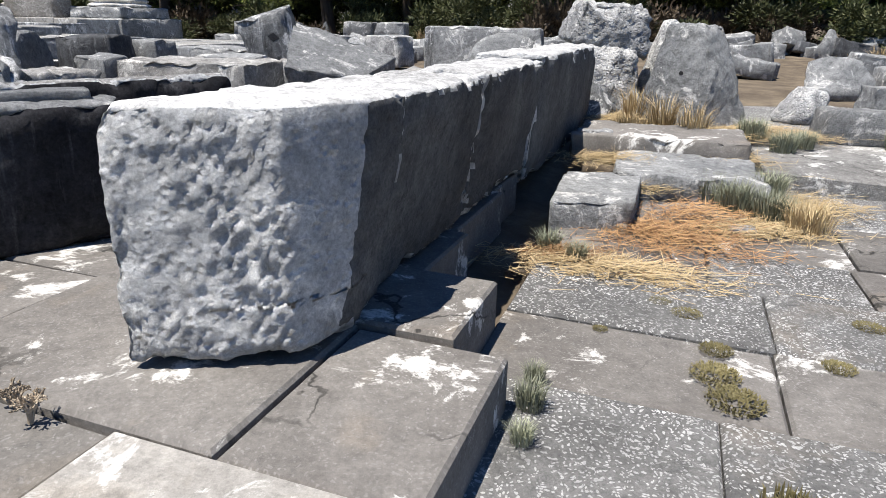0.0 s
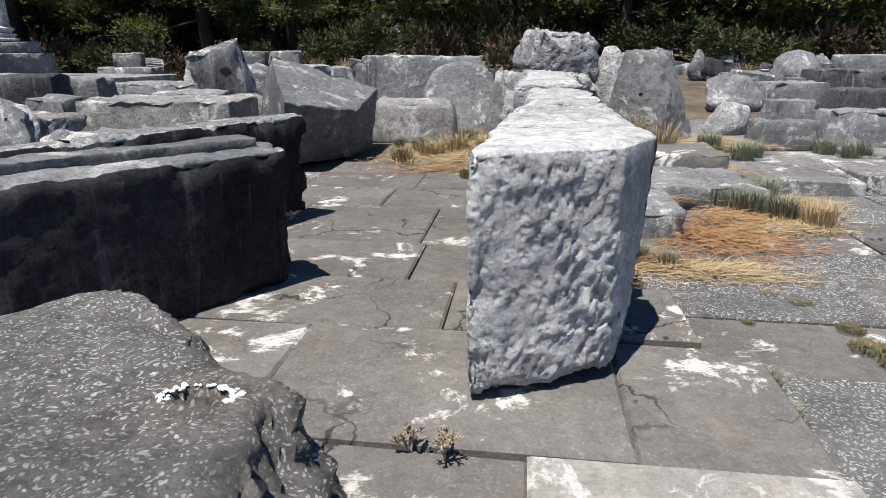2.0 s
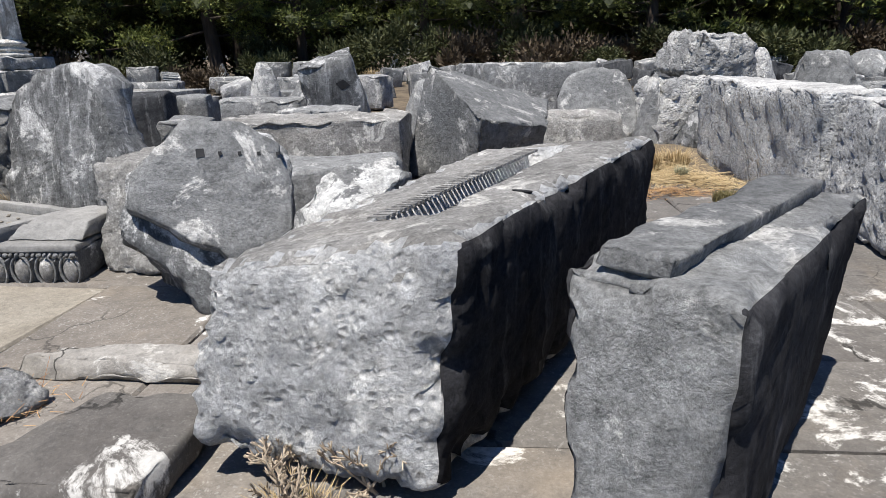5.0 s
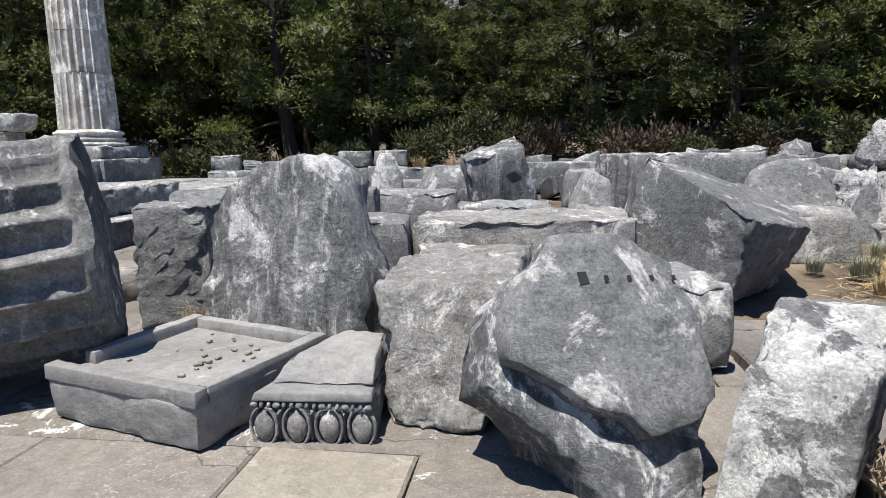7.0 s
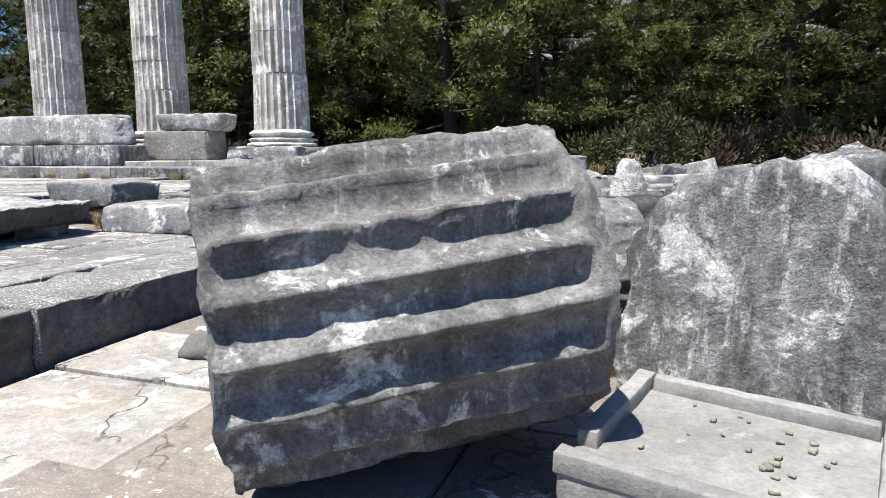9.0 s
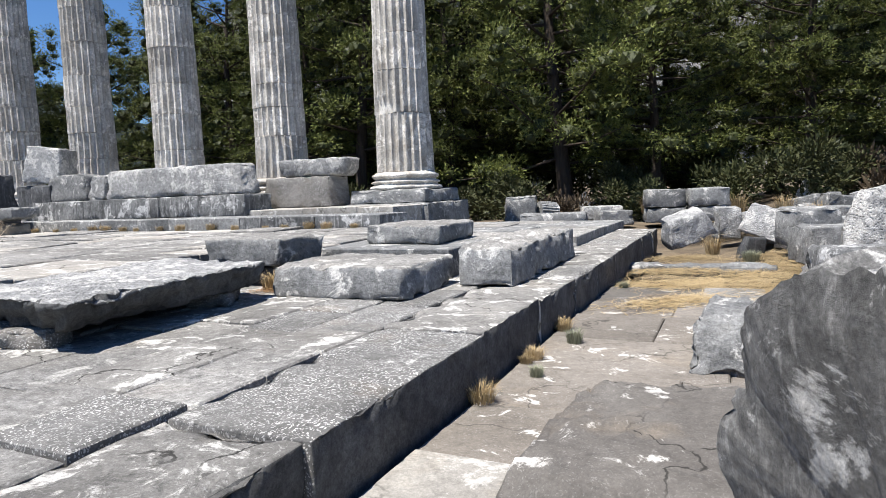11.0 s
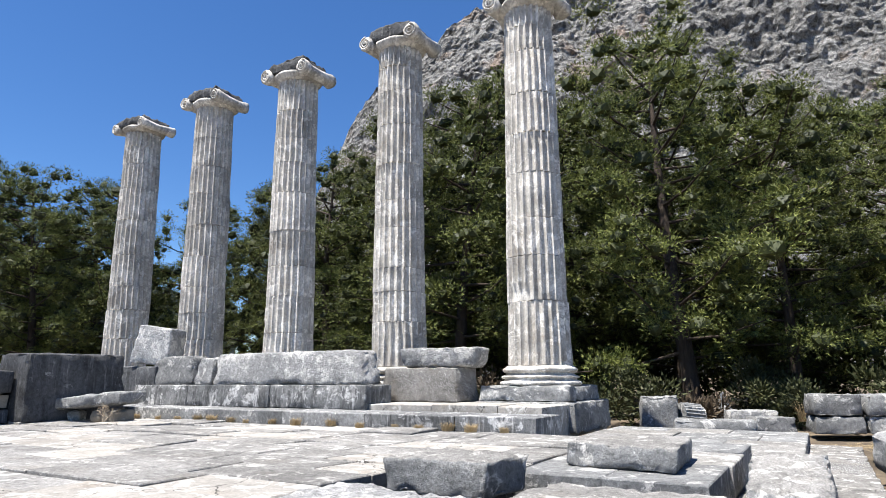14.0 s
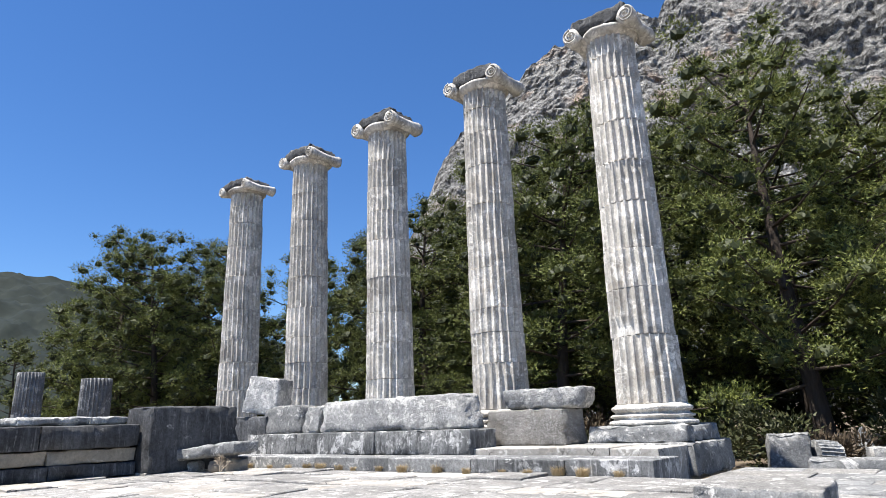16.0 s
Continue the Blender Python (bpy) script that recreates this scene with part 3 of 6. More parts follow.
# ---- pines ----
def pine_data(seed, height, spread, n_limbs, low=0.16, thick=1.0, leaf=1.0):
    """Trunk with limbs, and a crown of needle tufts along the limbs."""
    rng = random.Random(seed)
    tv, tf, lv, lf, hearts = [], [], [], [], []

    def tube(p, q, r0, r1, n=6):
        axis = (q - p).normalized()
        side = axis.orthogonal().normalized()
        other = axis.cross(side)
        k = len(tv)
        for c, r in ((p, r0), (q, r1)):
            for i in range(n):
                a = math.tau * i / n
                tv.append(c + side * (r * math.cos(a)) + other * (r * math.sin(a)))
        for i in range(n):
            tf.append((k + i, k + (i + 1) % n, k + n + (i + 1) % n, k + n + i))

    def puff(c, rx, rz, bundles):
        """A rounded cushion: a lumpy dense heart under a shell of needle bundles."""
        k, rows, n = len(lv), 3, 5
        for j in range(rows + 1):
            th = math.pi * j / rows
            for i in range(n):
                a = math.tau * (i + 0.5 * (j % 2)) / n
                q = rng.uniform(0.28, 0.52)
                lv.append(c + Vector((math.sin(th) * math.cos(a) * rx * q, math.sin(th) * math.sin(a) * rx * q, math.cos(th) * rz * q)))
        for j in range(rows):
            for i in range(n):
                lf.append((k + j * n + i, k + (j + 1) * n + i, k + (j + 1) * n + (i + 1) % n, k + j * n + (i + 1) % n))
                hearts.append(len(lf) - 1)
        for _ in range(int(bundles * thick)):
            way = Vector((rng.gauss(0, 1), rng.gauss(0, 1), rng.gauss(0.35, 0.85))).normalized()
            at = c + Vector((way.x * rx, way.y * rx, way.z * rz)) * rng.uniform(0.35, 1.0)
            out = (way + Vector((0, 0, 0.3))).normalized()
            for _ in range(4):
                w = (out + Vector((rng.gauss(0, 0.5), rng.gauss(0, 0.5), rng.gauss(0, 0.5)))).normalized()
                side = w.orthogonal().normalized()
                side.rotate(Matrix.Rotation(rng.uniform(0, math.tau), 3, w))
                ln, wd = rng.uniform(0.08, 0.15) * leaf, rng.uniform(0.012, 0.017) * leaf
                k = len(lv)
                lv.extend((at - side * wd, at + side * wd, at + w * ln))
                lf.append((k, k + 1, k + 2))

    p = Vector((0, 0, -0.2))
    bend = Vector((rng.gauss(0, 0.03), rng.gauss(0, 0.03), 0))
    steps = 9
    spine = []
    for s in range(steps + 1):
        f = s / steps
        spine.append(Vector((bend.x * height * f + 0.25 * math.sin(f * 4 + seed), bend.y * height * f + 0.2 * math.cos(f * 3 + seed), -0.2 + height * f * 0.97)))
    r0 = 0.24 * height / 12
    for s in range(steps):
        tube(spine[s], spine[s + 1], r0 * (1 - s / steps * 0.9), r0 * (1 - (s + 1) / steps * 0.9), 8)
    for b in range(n_limbs):
        f = low + (0.98 - low) * ((b + rng.random()) / n_limbs)
        k = f * steps
        i = min(int(k), steps - 1)
        root = spine[i].lerp(spine[i + 1], k - i)
        shape = math.sin(math.pi * min(1.0, 0.22 + (f - low) / (1 - low) * 0.80)) ** 0.8
        ln = spread * (0.25 + 0.85 * shape) * rng.uniform(0.65, 1.15)
        a = b * 2.4 + rng.uniform(-0.5, 0.5)
        rise = 0.15 + 0.75 * f + rng.gauss(0, 0.25)
        tip = root + Vector((math.cos(a) * ln, math.sin(a) * ln, ln * rise * 0.55))
        mid = root.lerp(tip, 0.5) + Vector((0, 0, -0.05 * ln))
        tube(root, mid, 0.055, 0.035, 5)
        tube(mid, tip, 0.035, 0.012, 5)
        m = max(2, int(ln * 1.2))
        for q in range(m):
            g = 0.30 + 0.70 * (q + 0.95) / m
            c = (root.lerp(mid, g * 2) if g < 0.5 else mid.lerp(tip, g * 2 - 1))
            for k in range(2 if q < m - 1 else 1):
                cc = c + Vector((rng.gauss(0, 0.4), rng.gauss(0, 0.4), rng.gauss(0.10, 0.3)))
                rx = rng.uniform(0.36, 0.82)
                puff(cc, rx, rx * rng.uniform(0.6, 0.9), 290 * rx * rx)
    trunk, needles = mesh_of("trunk", tv, tf, M_BARK), mesh_of("crown", lv, lf, M_PINE, False)
    # dark hearts stand for inner twigs and the crown's own shade
    needles.materials.append(M_TWIG_SHADE)
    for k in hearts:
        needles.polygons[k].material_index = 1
    return trunk, needles


def build_pines():
    kinds = []
    for seed, height, spread, limbs, low in ((3, 13.0, 3.5, 46, 0.14), (8, 12.0, 3.3, 44, 0.17), (15, 14.0, 3.8, 46, 0.12)):
        kinds.append((*pine_data(seed, height, spread, limbs, low), height))
    for seed, height, spread, limbs, low in ((21, 13.0, 3.6, 38, 0.12), (26, 13.5, 3.8, 38, 0.10)):
        kinds.append((*pine_data(seed, height, spread, limbs, low, 0.30, 1.8), height))
    rng = random.Random(41)

    def tall(x):
        for edge, h in ((-28, 11.4), (-20, 11.3), (-9.5, 13.4), (-5.5, 13.7), (3, 11.6), (60, 12.0)):
            if x < edge:
                return h

    spots = []
    x = -31.0
    while x < 36:
        spots.append((x + rng.uniform(-0.6, 0.6), 24.0 + rng.uniform(-1.2, 1.2), tall(x) + rng.uniform(-0.9, 0.9)))
        x += rng.uniform(3.3, 4.3)
    x = -34.0
    while x < 40:
        spots.append((x + rng.uniform(-0.6, 0.6), 29.5 + rng.uniform(-1.5, 1.5), tall(x * 0.83) + 0.5 + rng.uniform(-1.0, 1.0)))
        x += rng.uniform(3.6, 4.8)
    x = -36.0
    while x < 42:
        spots.append((x, 36 + rng.uniform(-1.5, 1.5), tall(x * 0.7) + 0.9 + rng.uniform(-1.0, 1.0)))
        x += rng.uniform(5.2, 6.6)
    spots += [(-38.5, 17.2, 12.6), (-36.5, 21.5, 12.0), (-40.5, 21.8, 10.5), (-43.5, 14.0, 7.0), (-47, 18, 8.0), (-52, 12.5, 6.5), (-33.5, 20.2, 11.6), (-35.2, 17.6, 11.2), (-41.0, 17.8, 9.6)]
    for i, (px, py, h) in enumerate(spots):
        near = py < 25.5 and -40 < px < 9
        trunk, needles, kh = kinds[i % 3 if near else 3 + i % 2]
        s = h / kh
        pine = base("pine_tree", (px, py, ground_height(px, py)), "tall dark green pine with a ragged needle crown", "tree", "pine wood")
        pine.rotation_euler = (0, 0, rng.uniform(0, math.tau))
        pine.scale = (s * rng.uniform(0.95, 1.15), s * rng.uniform(0.95, 1.15), s)
        for nm, me in (("trunk", trunk), ("crown", needles)):
            ob = new(nm, me)
            ob.parent = pine


def shrub_mesh(seed, material, w, h, count, leaf):
    rng = random.Random(seed)
    v, f = [], []
    blobs = [(Vector((rng.gauss(0, w * 0.3), rng.gauss(0, w * 0.3), rng.uniform(0.15, 0.8) * h)), rng.uniform(0.25, 0.45) * w) for _ in range(9)]
    for _ in range(count):
        c, r = rng.choice(blobs)
        way = Vector((rng.gauss(0, 1), rng.gauss(0, 1), rng.gauss(0, 1))).normalized()
        at = c + way * r * rng.uniform(0.3, 1.0)
        at.z = max(0.02, at.z)
        out = (way + Vector((0, 0, 0.5))).normalized()
        side = out.orthogonal().normalized()
        side.rotate(Matrix.Rotation(rng.uniform(0, math.tau), 3, out))
        ln, wd = leaf * rng.uniform(0.6, 1.4), leaf * 0.28
        k = len(v)
        v.extend((at - side * wd, at + side * wd, at + out * ln))
        f.append((k, k + 1, k + 2))
    return mesh_of("leaves", v, f, material, False)


def build_shrubs():
    rng = random.Random(77)
    kinds = [shrub_mesh(1, M_SHRUB, 1.6, 1.5, 2600, 0.13), shrub_mesh(2, M_BRUSH, 1.7, 1.2, 2400, 0.15), shrub_mesh(3, M_SHRUB, 1.3, 1.8, 2200, 0.12)]
    words = ["olive green shrub under the pines", "dry brown brushwood under the pines", "upright green shrub at the wood's edge"]
    x = -26.0
    while x < 34:
        k = rng.choice((0, 1, 1, 2))
        y = 20.4 + rng.uniform(-0.8, 2.4)
        ob = tagged(new("shrub", kinds[k]), words[k], "shrub", "shrubs at the wood's edge")
        ob.location = (x, y, ground_height(x, y) - 0.05)
        s = rng.uniform(0.7, 1.25)
        ob.scale, ob.rotation_euler = (s, s, s * rng.uniform(0.7, 1.1)), (0, 0, rng.uniform(0, 6))
        x += rng.uniform(0.8, 1.7)
    x = -34.0
    while x < 38:
        k = rng.choice((0, 2))
        y = 33 + rng.uniform(-1.5, 1.5)
        ob = tagged(new("shrub", kinds[k]), "tall dark shrub deep in the pine wood", "shrub", "shrubs in the wood")
        ob.location = (x, y, ground_height(x, y) - 0.05)
        s = rng.uniform(1.8, 2.6)
        ob.scale, ob.rotation_euler = (s, s, s), (0, 0, rng.uniform(0, 6))
        x += rng.uniform(2.0, 3.0)


build_pines()
build_shrubs()


# ---- columns of the temple ----
def drum_skin(x, y, z0, z1, r0, r1, seed, turn=0.0, depth=0.078, rings=5, missing=None):
    """One fluted drum between two heights, with chipped rims."""
    ring = flutes(24, depth, 9)
    hs = [0, 0.012] + [0.012 + (z1 - z0 - 0.024) * s / rings for s in range(1, rings)] + [z1 - z0 - 0.012, z1 - z0]
    verts, faces = [], []
    n = len(ring)
    for k, h in enumerate(hs):
        f = h / (z1 - z0)
        r = r0 + (r1 - r0) * f
        lip = 0.007 if k in (0, len(hs) - 1) else 0.0
        for a, dip in ring:
            ang = a + turn
            q = Vector((math.cos(ang) * 2.0, math.sin(ang) * 2.0, (z0 + h) * 1.6 + seed * 3.1))
            wear = noise.fractal(q * 1.7, 0.8, 2.1, 4)
            d = dip * (1 - 0.35 * max(0, wear))
            chip = max(0.0, wear - 0.28) * 0.07
            rr = r - d - lip - chip * (1.6 if lip else 0.8) + 0.006 * wear
            if missing and abs(math.atan2(math.sin(ang - missing[0]), math.cos(ang - missing[0]))) < missing[1] and f < missing[2]:
                rr = min(rr, r - 0.09)
            verts.append((x + rr * math.cos(ang), y + rr * math.sin(ang), z0 + h))
    for j in range(len(hs) - 1):
        for i in range(n):
            a, b = j * n + i, j * n + (i + 1) % n
            faces.append((a, b, b + n, a + n))
    faces.append(tuple(range(n - 1, -1, -1)))
    faces.append(tuple(range((len(hs) - 1) * n, len(hs) * n)))
    return verts, faces


def spiral(cx, cz, r, y, turns=2.3, flip=1, wide=0.028, proud=0.035):
    """A raised volute ribbon on a face that looks to -y."""
    verts, faces = [], []
    n = 64
    for i in range(n + 1):
        f = i / n
        a = math.pi / 2 + flip * turns * math.tau * f
        rad = r * (1 - 0.86 * f)
        for dr, dy in ((-wide * (1 - 0.5 * f), 0), (-wide * 0.5 * (1 - 0.5 * f), -proud), (wide * 0.5 * (1 - 0.5 * f), -proud), (wide * (1 - 0.5 * f), 0)):
            verts.append((cx + (rad + dr) * math.cos(a), y + dy, cz + (rad + dr) * math.sin(a)))
    for i in range(n):
        for k in range(3):
            a = i * 4 + k
            faces.append((a, a + 1, a + 5, a + 4))
    return verts, faces


def roughen(verts, amount, freq, seed):
    out = []
    for v in verts:
        q = Vector(v)
        d = Vector((noise.fractal(q * freq + Vector((seed, 0, 0)), 0.8, 2, 4), noise.fractal(q * freq + Vector((0, seed, 9)), 0.8, 2, 4),
                    noise.fractal(q * freq + Vector((5, 0, seed)), 0.8, 2, 4)))
        out.append(q + d * amount)
    return out


def column(x, y, joints, top, r_foot, r_neck, foot, seed, broken=None):
    """An upright Ionic column: plinth, moulded foot, drums, capital with volutes."""
    col = base("ionic_column", (x, y, foot), "tall weathered fluted marble column with a worn scroll capital", "column", "standing temple columns")
    rng = random.Random(seed)
    v, f = rock((flat4(foot, (x - 0.95, y - 0.92), (x + 0.95, y - 0.92), (x + 0.95, y + 0.92), (x - 0.95, y + 0.92)),
                 flat4(foot + 0.30, (x - 0.92, y - 0.9), (x + 0.92, y - 0.9), (x + 0.92, y + 0.9), (x - 0.92, y + 0.9))), r=0.03, step=0.15, rough=0.02, chip=0.07, seed=seed)
    part("plinth", v, f, M_GREY, col, "square grey broken-edged plinth")
    b0 = foot + 0.30
    hgt = joints[0] - b0
    prof = [(0.80, 0.0), (0.84, 0.04), (0.82, 0.075), (0.74, 0.10), (0.72, 0.13), (0.78, 0.155), (0.79, 0.18), (0.75, 0.20), (0.70, 0.22), (0.69, 0.25), (0.74, 0.27),
            (0.77, 0.31), (0.76, 0.345), (0.71, 0.37), (0.68, 0.40)]
    prof = [(r * r_foot / 0.645, h * hgt / 0.40) for r, h in prof]
    v, f = lathe(prof, (x, y, b0), 72)
    part("moulded_foot", roughen(v, 0.018, 3.0, seed), f, M_COL, col)
    n = len(joints) - 1
    lo, hi = joints[0], joints[-1]
    for i in range(n):
        f0, f1 = (joints[i] - lo) / (hi - lo), (joints[i + 1] - lo) / (hi - lo)
        ra = r_foot + (r_neck - r_foot) * f0 ** 1.15 + (0.02 if i == 0 else 0)
        rb = r_foot + (r_neck - r_foot) * f1 ** 1.15
        sx, sy = rng.gauss(0, 0.008), rng.gauss(0, 0.008)
        v, f = drum_skin(x + sx, y + sy, joints[i] + 0.004, joints[i + 1] - 0.004, ra, rb, seed * 5.3 + i * 1.9, 0.03 * rng.gauss(0, 1),
                         missing=broken if i == 1 else None)
        part("drum", v, f, M_COL, col, smooth=False)
    neck = joints[-1]
    ch = top - neck
    v, f = lathe([(r_neck, 0), (r_neck * 1.06, ch * 0.06), (r_neck * 1.2, ch * 0.2), (r_neck * 1.22, ch * 0.3), (r_neck * 1.1, ch * 0.38)], (x, y, neck), 48)
    cap = part("capital", roughen(v, 0.03, 3.0, seed), f, M_COL, col, "weathered scroll capital")
    w = r_neck * 1.27
    v, f = rock((flat4(neck + ch * 0.40, (x - w, y - w * 0.82), (x + w, y - w * 0.82), (x + w, y + w * 0.82), (x - w, y + w * 0.82)),
                 flat4(neck + ch, (x - w * 0.86, y - w * 0.8), (x + w * 0.9, y - w * 0.76), (x + w * 0.85, y + w * 0.75), (x - w * 0.9, y + w * 0.7))),
                r=0.07, step=0.1, rough=0.06, chip=0.12, seed=seed + 0.5, wave=0.06)
    part("abacus", v, f, M_DARK, cap, "black-stained broken upper slab")
    vr = ch * 0.34
    for sx, flip in ((-1, 1), (1, -1)):
        cx, cz = x + sx * w * 0.96, neck + ch * 0.36
        vv, ff = [], []
        k = 20
        segs = [(-0.86, 1.0), (-0.7, 1.0), (-0.45, 0.82), (0, 0.7), (0.45, 0.82), (0.7, 1.0), (0.86, 1.0)]
        for yy, s in segs:
            for i in range(k):
                a = math.tau * i / k
                vv.append((cx + vr * s * math.cos(a), y + yy * w, cz + vr * s * math.sin(a)))
        for j in range(len(segs) - 1):
            for i in range(k):
                a, b = j * k + i, j * k + (i + 1) % k
                ff.append((a, a + k, b + k, b))
        ff.append(tuple(range(k)))
        ff.append(tuple(range(len(segs) * k - 1, (len(segs) - 1) * k - 1, -1)))
        part("bolster", roughen(vv, 0.035, 3.2, seed + sx), ff, M_COL, cap)
        sv, sf = spiral(cx, cz, vr * 0.9, y - 0.87 * w, flip=flip)
        part("volute", roughen(sv, 0.012, 3.0, seed), sf, M_COL, cap)


COLUMN_Y, FOOT = 13.85, 0.99
column(-8.46, COLUMN_Y, [1.68, 2.98, 3.92, 4.72, 5.72, 6.62, 7.55, 8.55, 9.15, 9.62], 10.22, 0.645, 0.54, FOOT, 1, (-1.9, 0.45, 0.28))
column(-11.97, COLUMN_Y, [1.70, 2.72, 3.42, 3.98, 4.95, 5.62, 6.55, 7.55, 8.45, 9.1, 9.62], 10.2, 0.645, 0.55, FOOT, 2)
column(-15.47, COLUMN_Y, [1.70, 2.6, 3.55, 4.35, 5.30, 6.35, 7.2, 7.9, 8.7, 9.6], 10.2, 0.645, 0.55, FOOT, 3)
column(-18.92, COLUMN_Y, [1.70, 2.55, 3.3, 4.05, 4.95, 5.9, 6.85, 7.7, 8.6, 9.6], 10.15, 0.645, 0.55, FOOT, 4)
column(-22.40, COLUMN_Y, [1.70, 2.7, 3.6, 4.35, 5.35, 6.5, 7.55, 8.4, 9.0, 9.5], 10.0, 0.645, 0.55, FOOT, 5)


def stump(x, y, z, top, r, seed):
    col = base("column_stump", (x, y, z), "broken grey fluted column stump standing among shrubs", "column", "column stumps")
    m = z + (top - z) * 0.55
    for a, b, k in ((z, m, 0), (m, top, 1)):
        v, f = drum_skin(x, y, a, b, r - 0.02 * k, r - 0.02 * k - 0.02, seed + k, rings=3)
        part("drum", v, f, M_GREY, col)


stump(-36.9, 12.6, 0.2, 4.3, 0.60, 31)
stump(-30.5, 12.8, 0.2, 3.6, 0.60, 33)


# ---- terraces and steps ----
def slab_field(parent, rows, z, thick, materials, seed, gap=0.005, jitter=0.006, name="slab", skip=None):
    """Paving: rows of (y0, y1, [x joints]), each slab a worn stone of its own."""
    rng = random.Random(seed)
    for y0, y1, xs in rows:
        for x0, x1 in zip(xs, xs[1:]):
            if skip and skip((x0 + x1) / 2, (y0 + y1) / 2):
                continue
            g = gap * rng.uniform(0.3, 1.3)
            dz = rng.gauss(0, jitter)
            k = 0.012
            c = [(x0 + g, y0 + g), (x1 - g, y0 + g), (x1 - g, y1 - g), (x0 + g, y1 - g)]
            c = [(a + rng.gauss(0, 0.004), b + rng.gauss(0, 0.004)) for a, b in c]
            mx, my = (x0 + x1) / 2, (y0 + y1) / 2
            tilt = [rng.gauss(0, jitter * 0.6) for _ in range(4)]
            verts = [(a, b, z - thick) for a, b in c] + [(a, b, z + dz + t - k) for (a, b), t in zip(c, tilt)]
            ins = [(a + (k if a < mx else -k), b + (k if b < my else -k)) for a, b in c]
            verts += [(a, b, z + dz + t) for (a, b), t in zip(ins, tilt)]
            faces = [(8, 9, 10, 11)]
            for i in range(4):
                j = (i + 1) % 4
                faces += [(i, j, 4 + j, 4 + i), (4 + i, 4 + j, 8 + j, 8 + i)]
            part(name, verts, faces, materials(mx, my, rng) if callable(materials) else rng.choice(materials), parent, smooth=False)


def random_rows(ys, x0, x1, lo, hi, seed):
    rng = random.Random(seed)
    rows = []
    for a, b in zip(ys, ys[1:]):
        xs = [x0]
        while xs[-1] < x1 - hi:
            xs.append(xs[-1] + rng.uniform(lo, hi))
        rows.append((a, b, xs + [x1]))
    return rows


def turned(parent, cols, z, thick, materials, seed, **how):
    """The same in columns of (x0, x1, [y joints])."""
    for k, (x0, x1, ys) in enumerate(cols):
        slab_field(parent, [(a, b, [x0, x1]) for a, b in zip(ys, ys[1:])], z, thick, materials, seed + k, **how)


def cuts(a, b, lo, hi, seed):
    rng = random.Random(seed)
    out = [a]
    while out[-1] < b - hi:
        out.append(out[-1] + rng.uniform(lo, hi))
    return out + [b]


def lower_tone(x, y, rng):
    if 1.05 < x < 1.95 and 0.95 < y < 1.9:
        return M_SAND
    if x < -1.9 and 1.2 < y < 3.6:
        return M_PAVE_W
    return M_PAVE_L


def worn_kerb(parent, x0, x1, ys, z, thick, materials, seed, name="kerb_slab"):
    """Long edge slabs with a broken, rounded outer lip."""
    rng = random.Random(seed)
    for k, (a, b) in enumerate(zip(ys, ys[1:])):
        e = rng.gauss(0, 0.015)
        dz = rng.gauss(0, 0.006)
        v, f = rock((flat4(z - thick, (x0, a + 0.002), (x1 + e, a + 0.002), (x1 + e, b - 0.002), (x0, b - 0.002)),
                     flat4(z + dz, (x0, a + 0.002), (x1 + e, a + 0.002), (x1 + e, b - 0.002), (x0, b - 0.002))),
                    r=0.016, step=0.075, rough=0.010, chip=0.05, seed=seed + k * 1.7, sides={"T": 0.007, "W": 0.002, "N": 0.002, "S": 0.002, "B": 0.0})
        # slate on the east face: the riser's shade put into its colour
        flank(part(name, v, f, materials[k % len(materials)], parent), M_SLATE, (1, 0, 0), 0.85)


lower = base("pavement_lower", (0, 0, -0.3), "grey marble paving slabs with bleached and ochre patches", "pavement", kind="structure")
ys = [1.9, 2.75, 3.5, 4.3, 5.1, 6.1, 7.1, 7.9]
slab_field(lower, random_rows([-4.0, -2.9, -1.9, -0.95, 0.0, 0.95], -2.98, 3.32, 0.75, 1.5, 7), -0.065, 0.2, lower_tone, 10)
slab_field(lower, [(0.95, 1.9, [-2.98, -2.0, -0.9, 0.1, 1.06, 1.72, 2.5, 3.32])], -0.065, 0.2, lower_tone, 13)
slab_field(lower, random_rows(ys, -2.98, 3.32, 0.75, 1.5, 5), -0.065, 0.2, lower_tone, 11, skip=lambda x, y: y > 5.2 and x > -0.2)
slab_field(lower, random_rows([7.9, 9.0], -2.98, -1.2, 0.8, 1.2, 6), -0.07, 0.2, [M_PAVE, M_TERR], 12)

PLAN[0] = EAST_PLAN
upper = base("pavement_upper", (5, 0, -0.3), "smooth grey marble paving slabs with white bleached edges", "pavement", kind="structure")
slab_field(upper, [
    (-4.0, -2.7, [3.0, 4.1, 5.3, 6.63]), (-2.7, -1.5, [3.0, 3.9, 5.0, 6.63]), (-1.5, -0.36, [3.0, 4.2, 5.2, 5.78]),
    (-0.36, 0.42, [3.0, 3.9, 4.9, 6.08, 6.63]), (0.42, 1.0, [3.0, 4.2, 5.43, 6.43]), (1.0, 1.62, [3.0, 4.3, 5.18, 6.1]),
    (1.62, 2.5, [3.0, 4.2, 5.14, 6.05]), (2.5, 3.1, [3.02, 4.7, 5.45, 6.0]), (3.1, 3.75, [3.02, 3.9, 4.85, 5.7]), (3.75, 4.35, [3.9, 4.75, 5.65])], 0.0, 0.28, [M_PAVE], 3, gap=0.004)
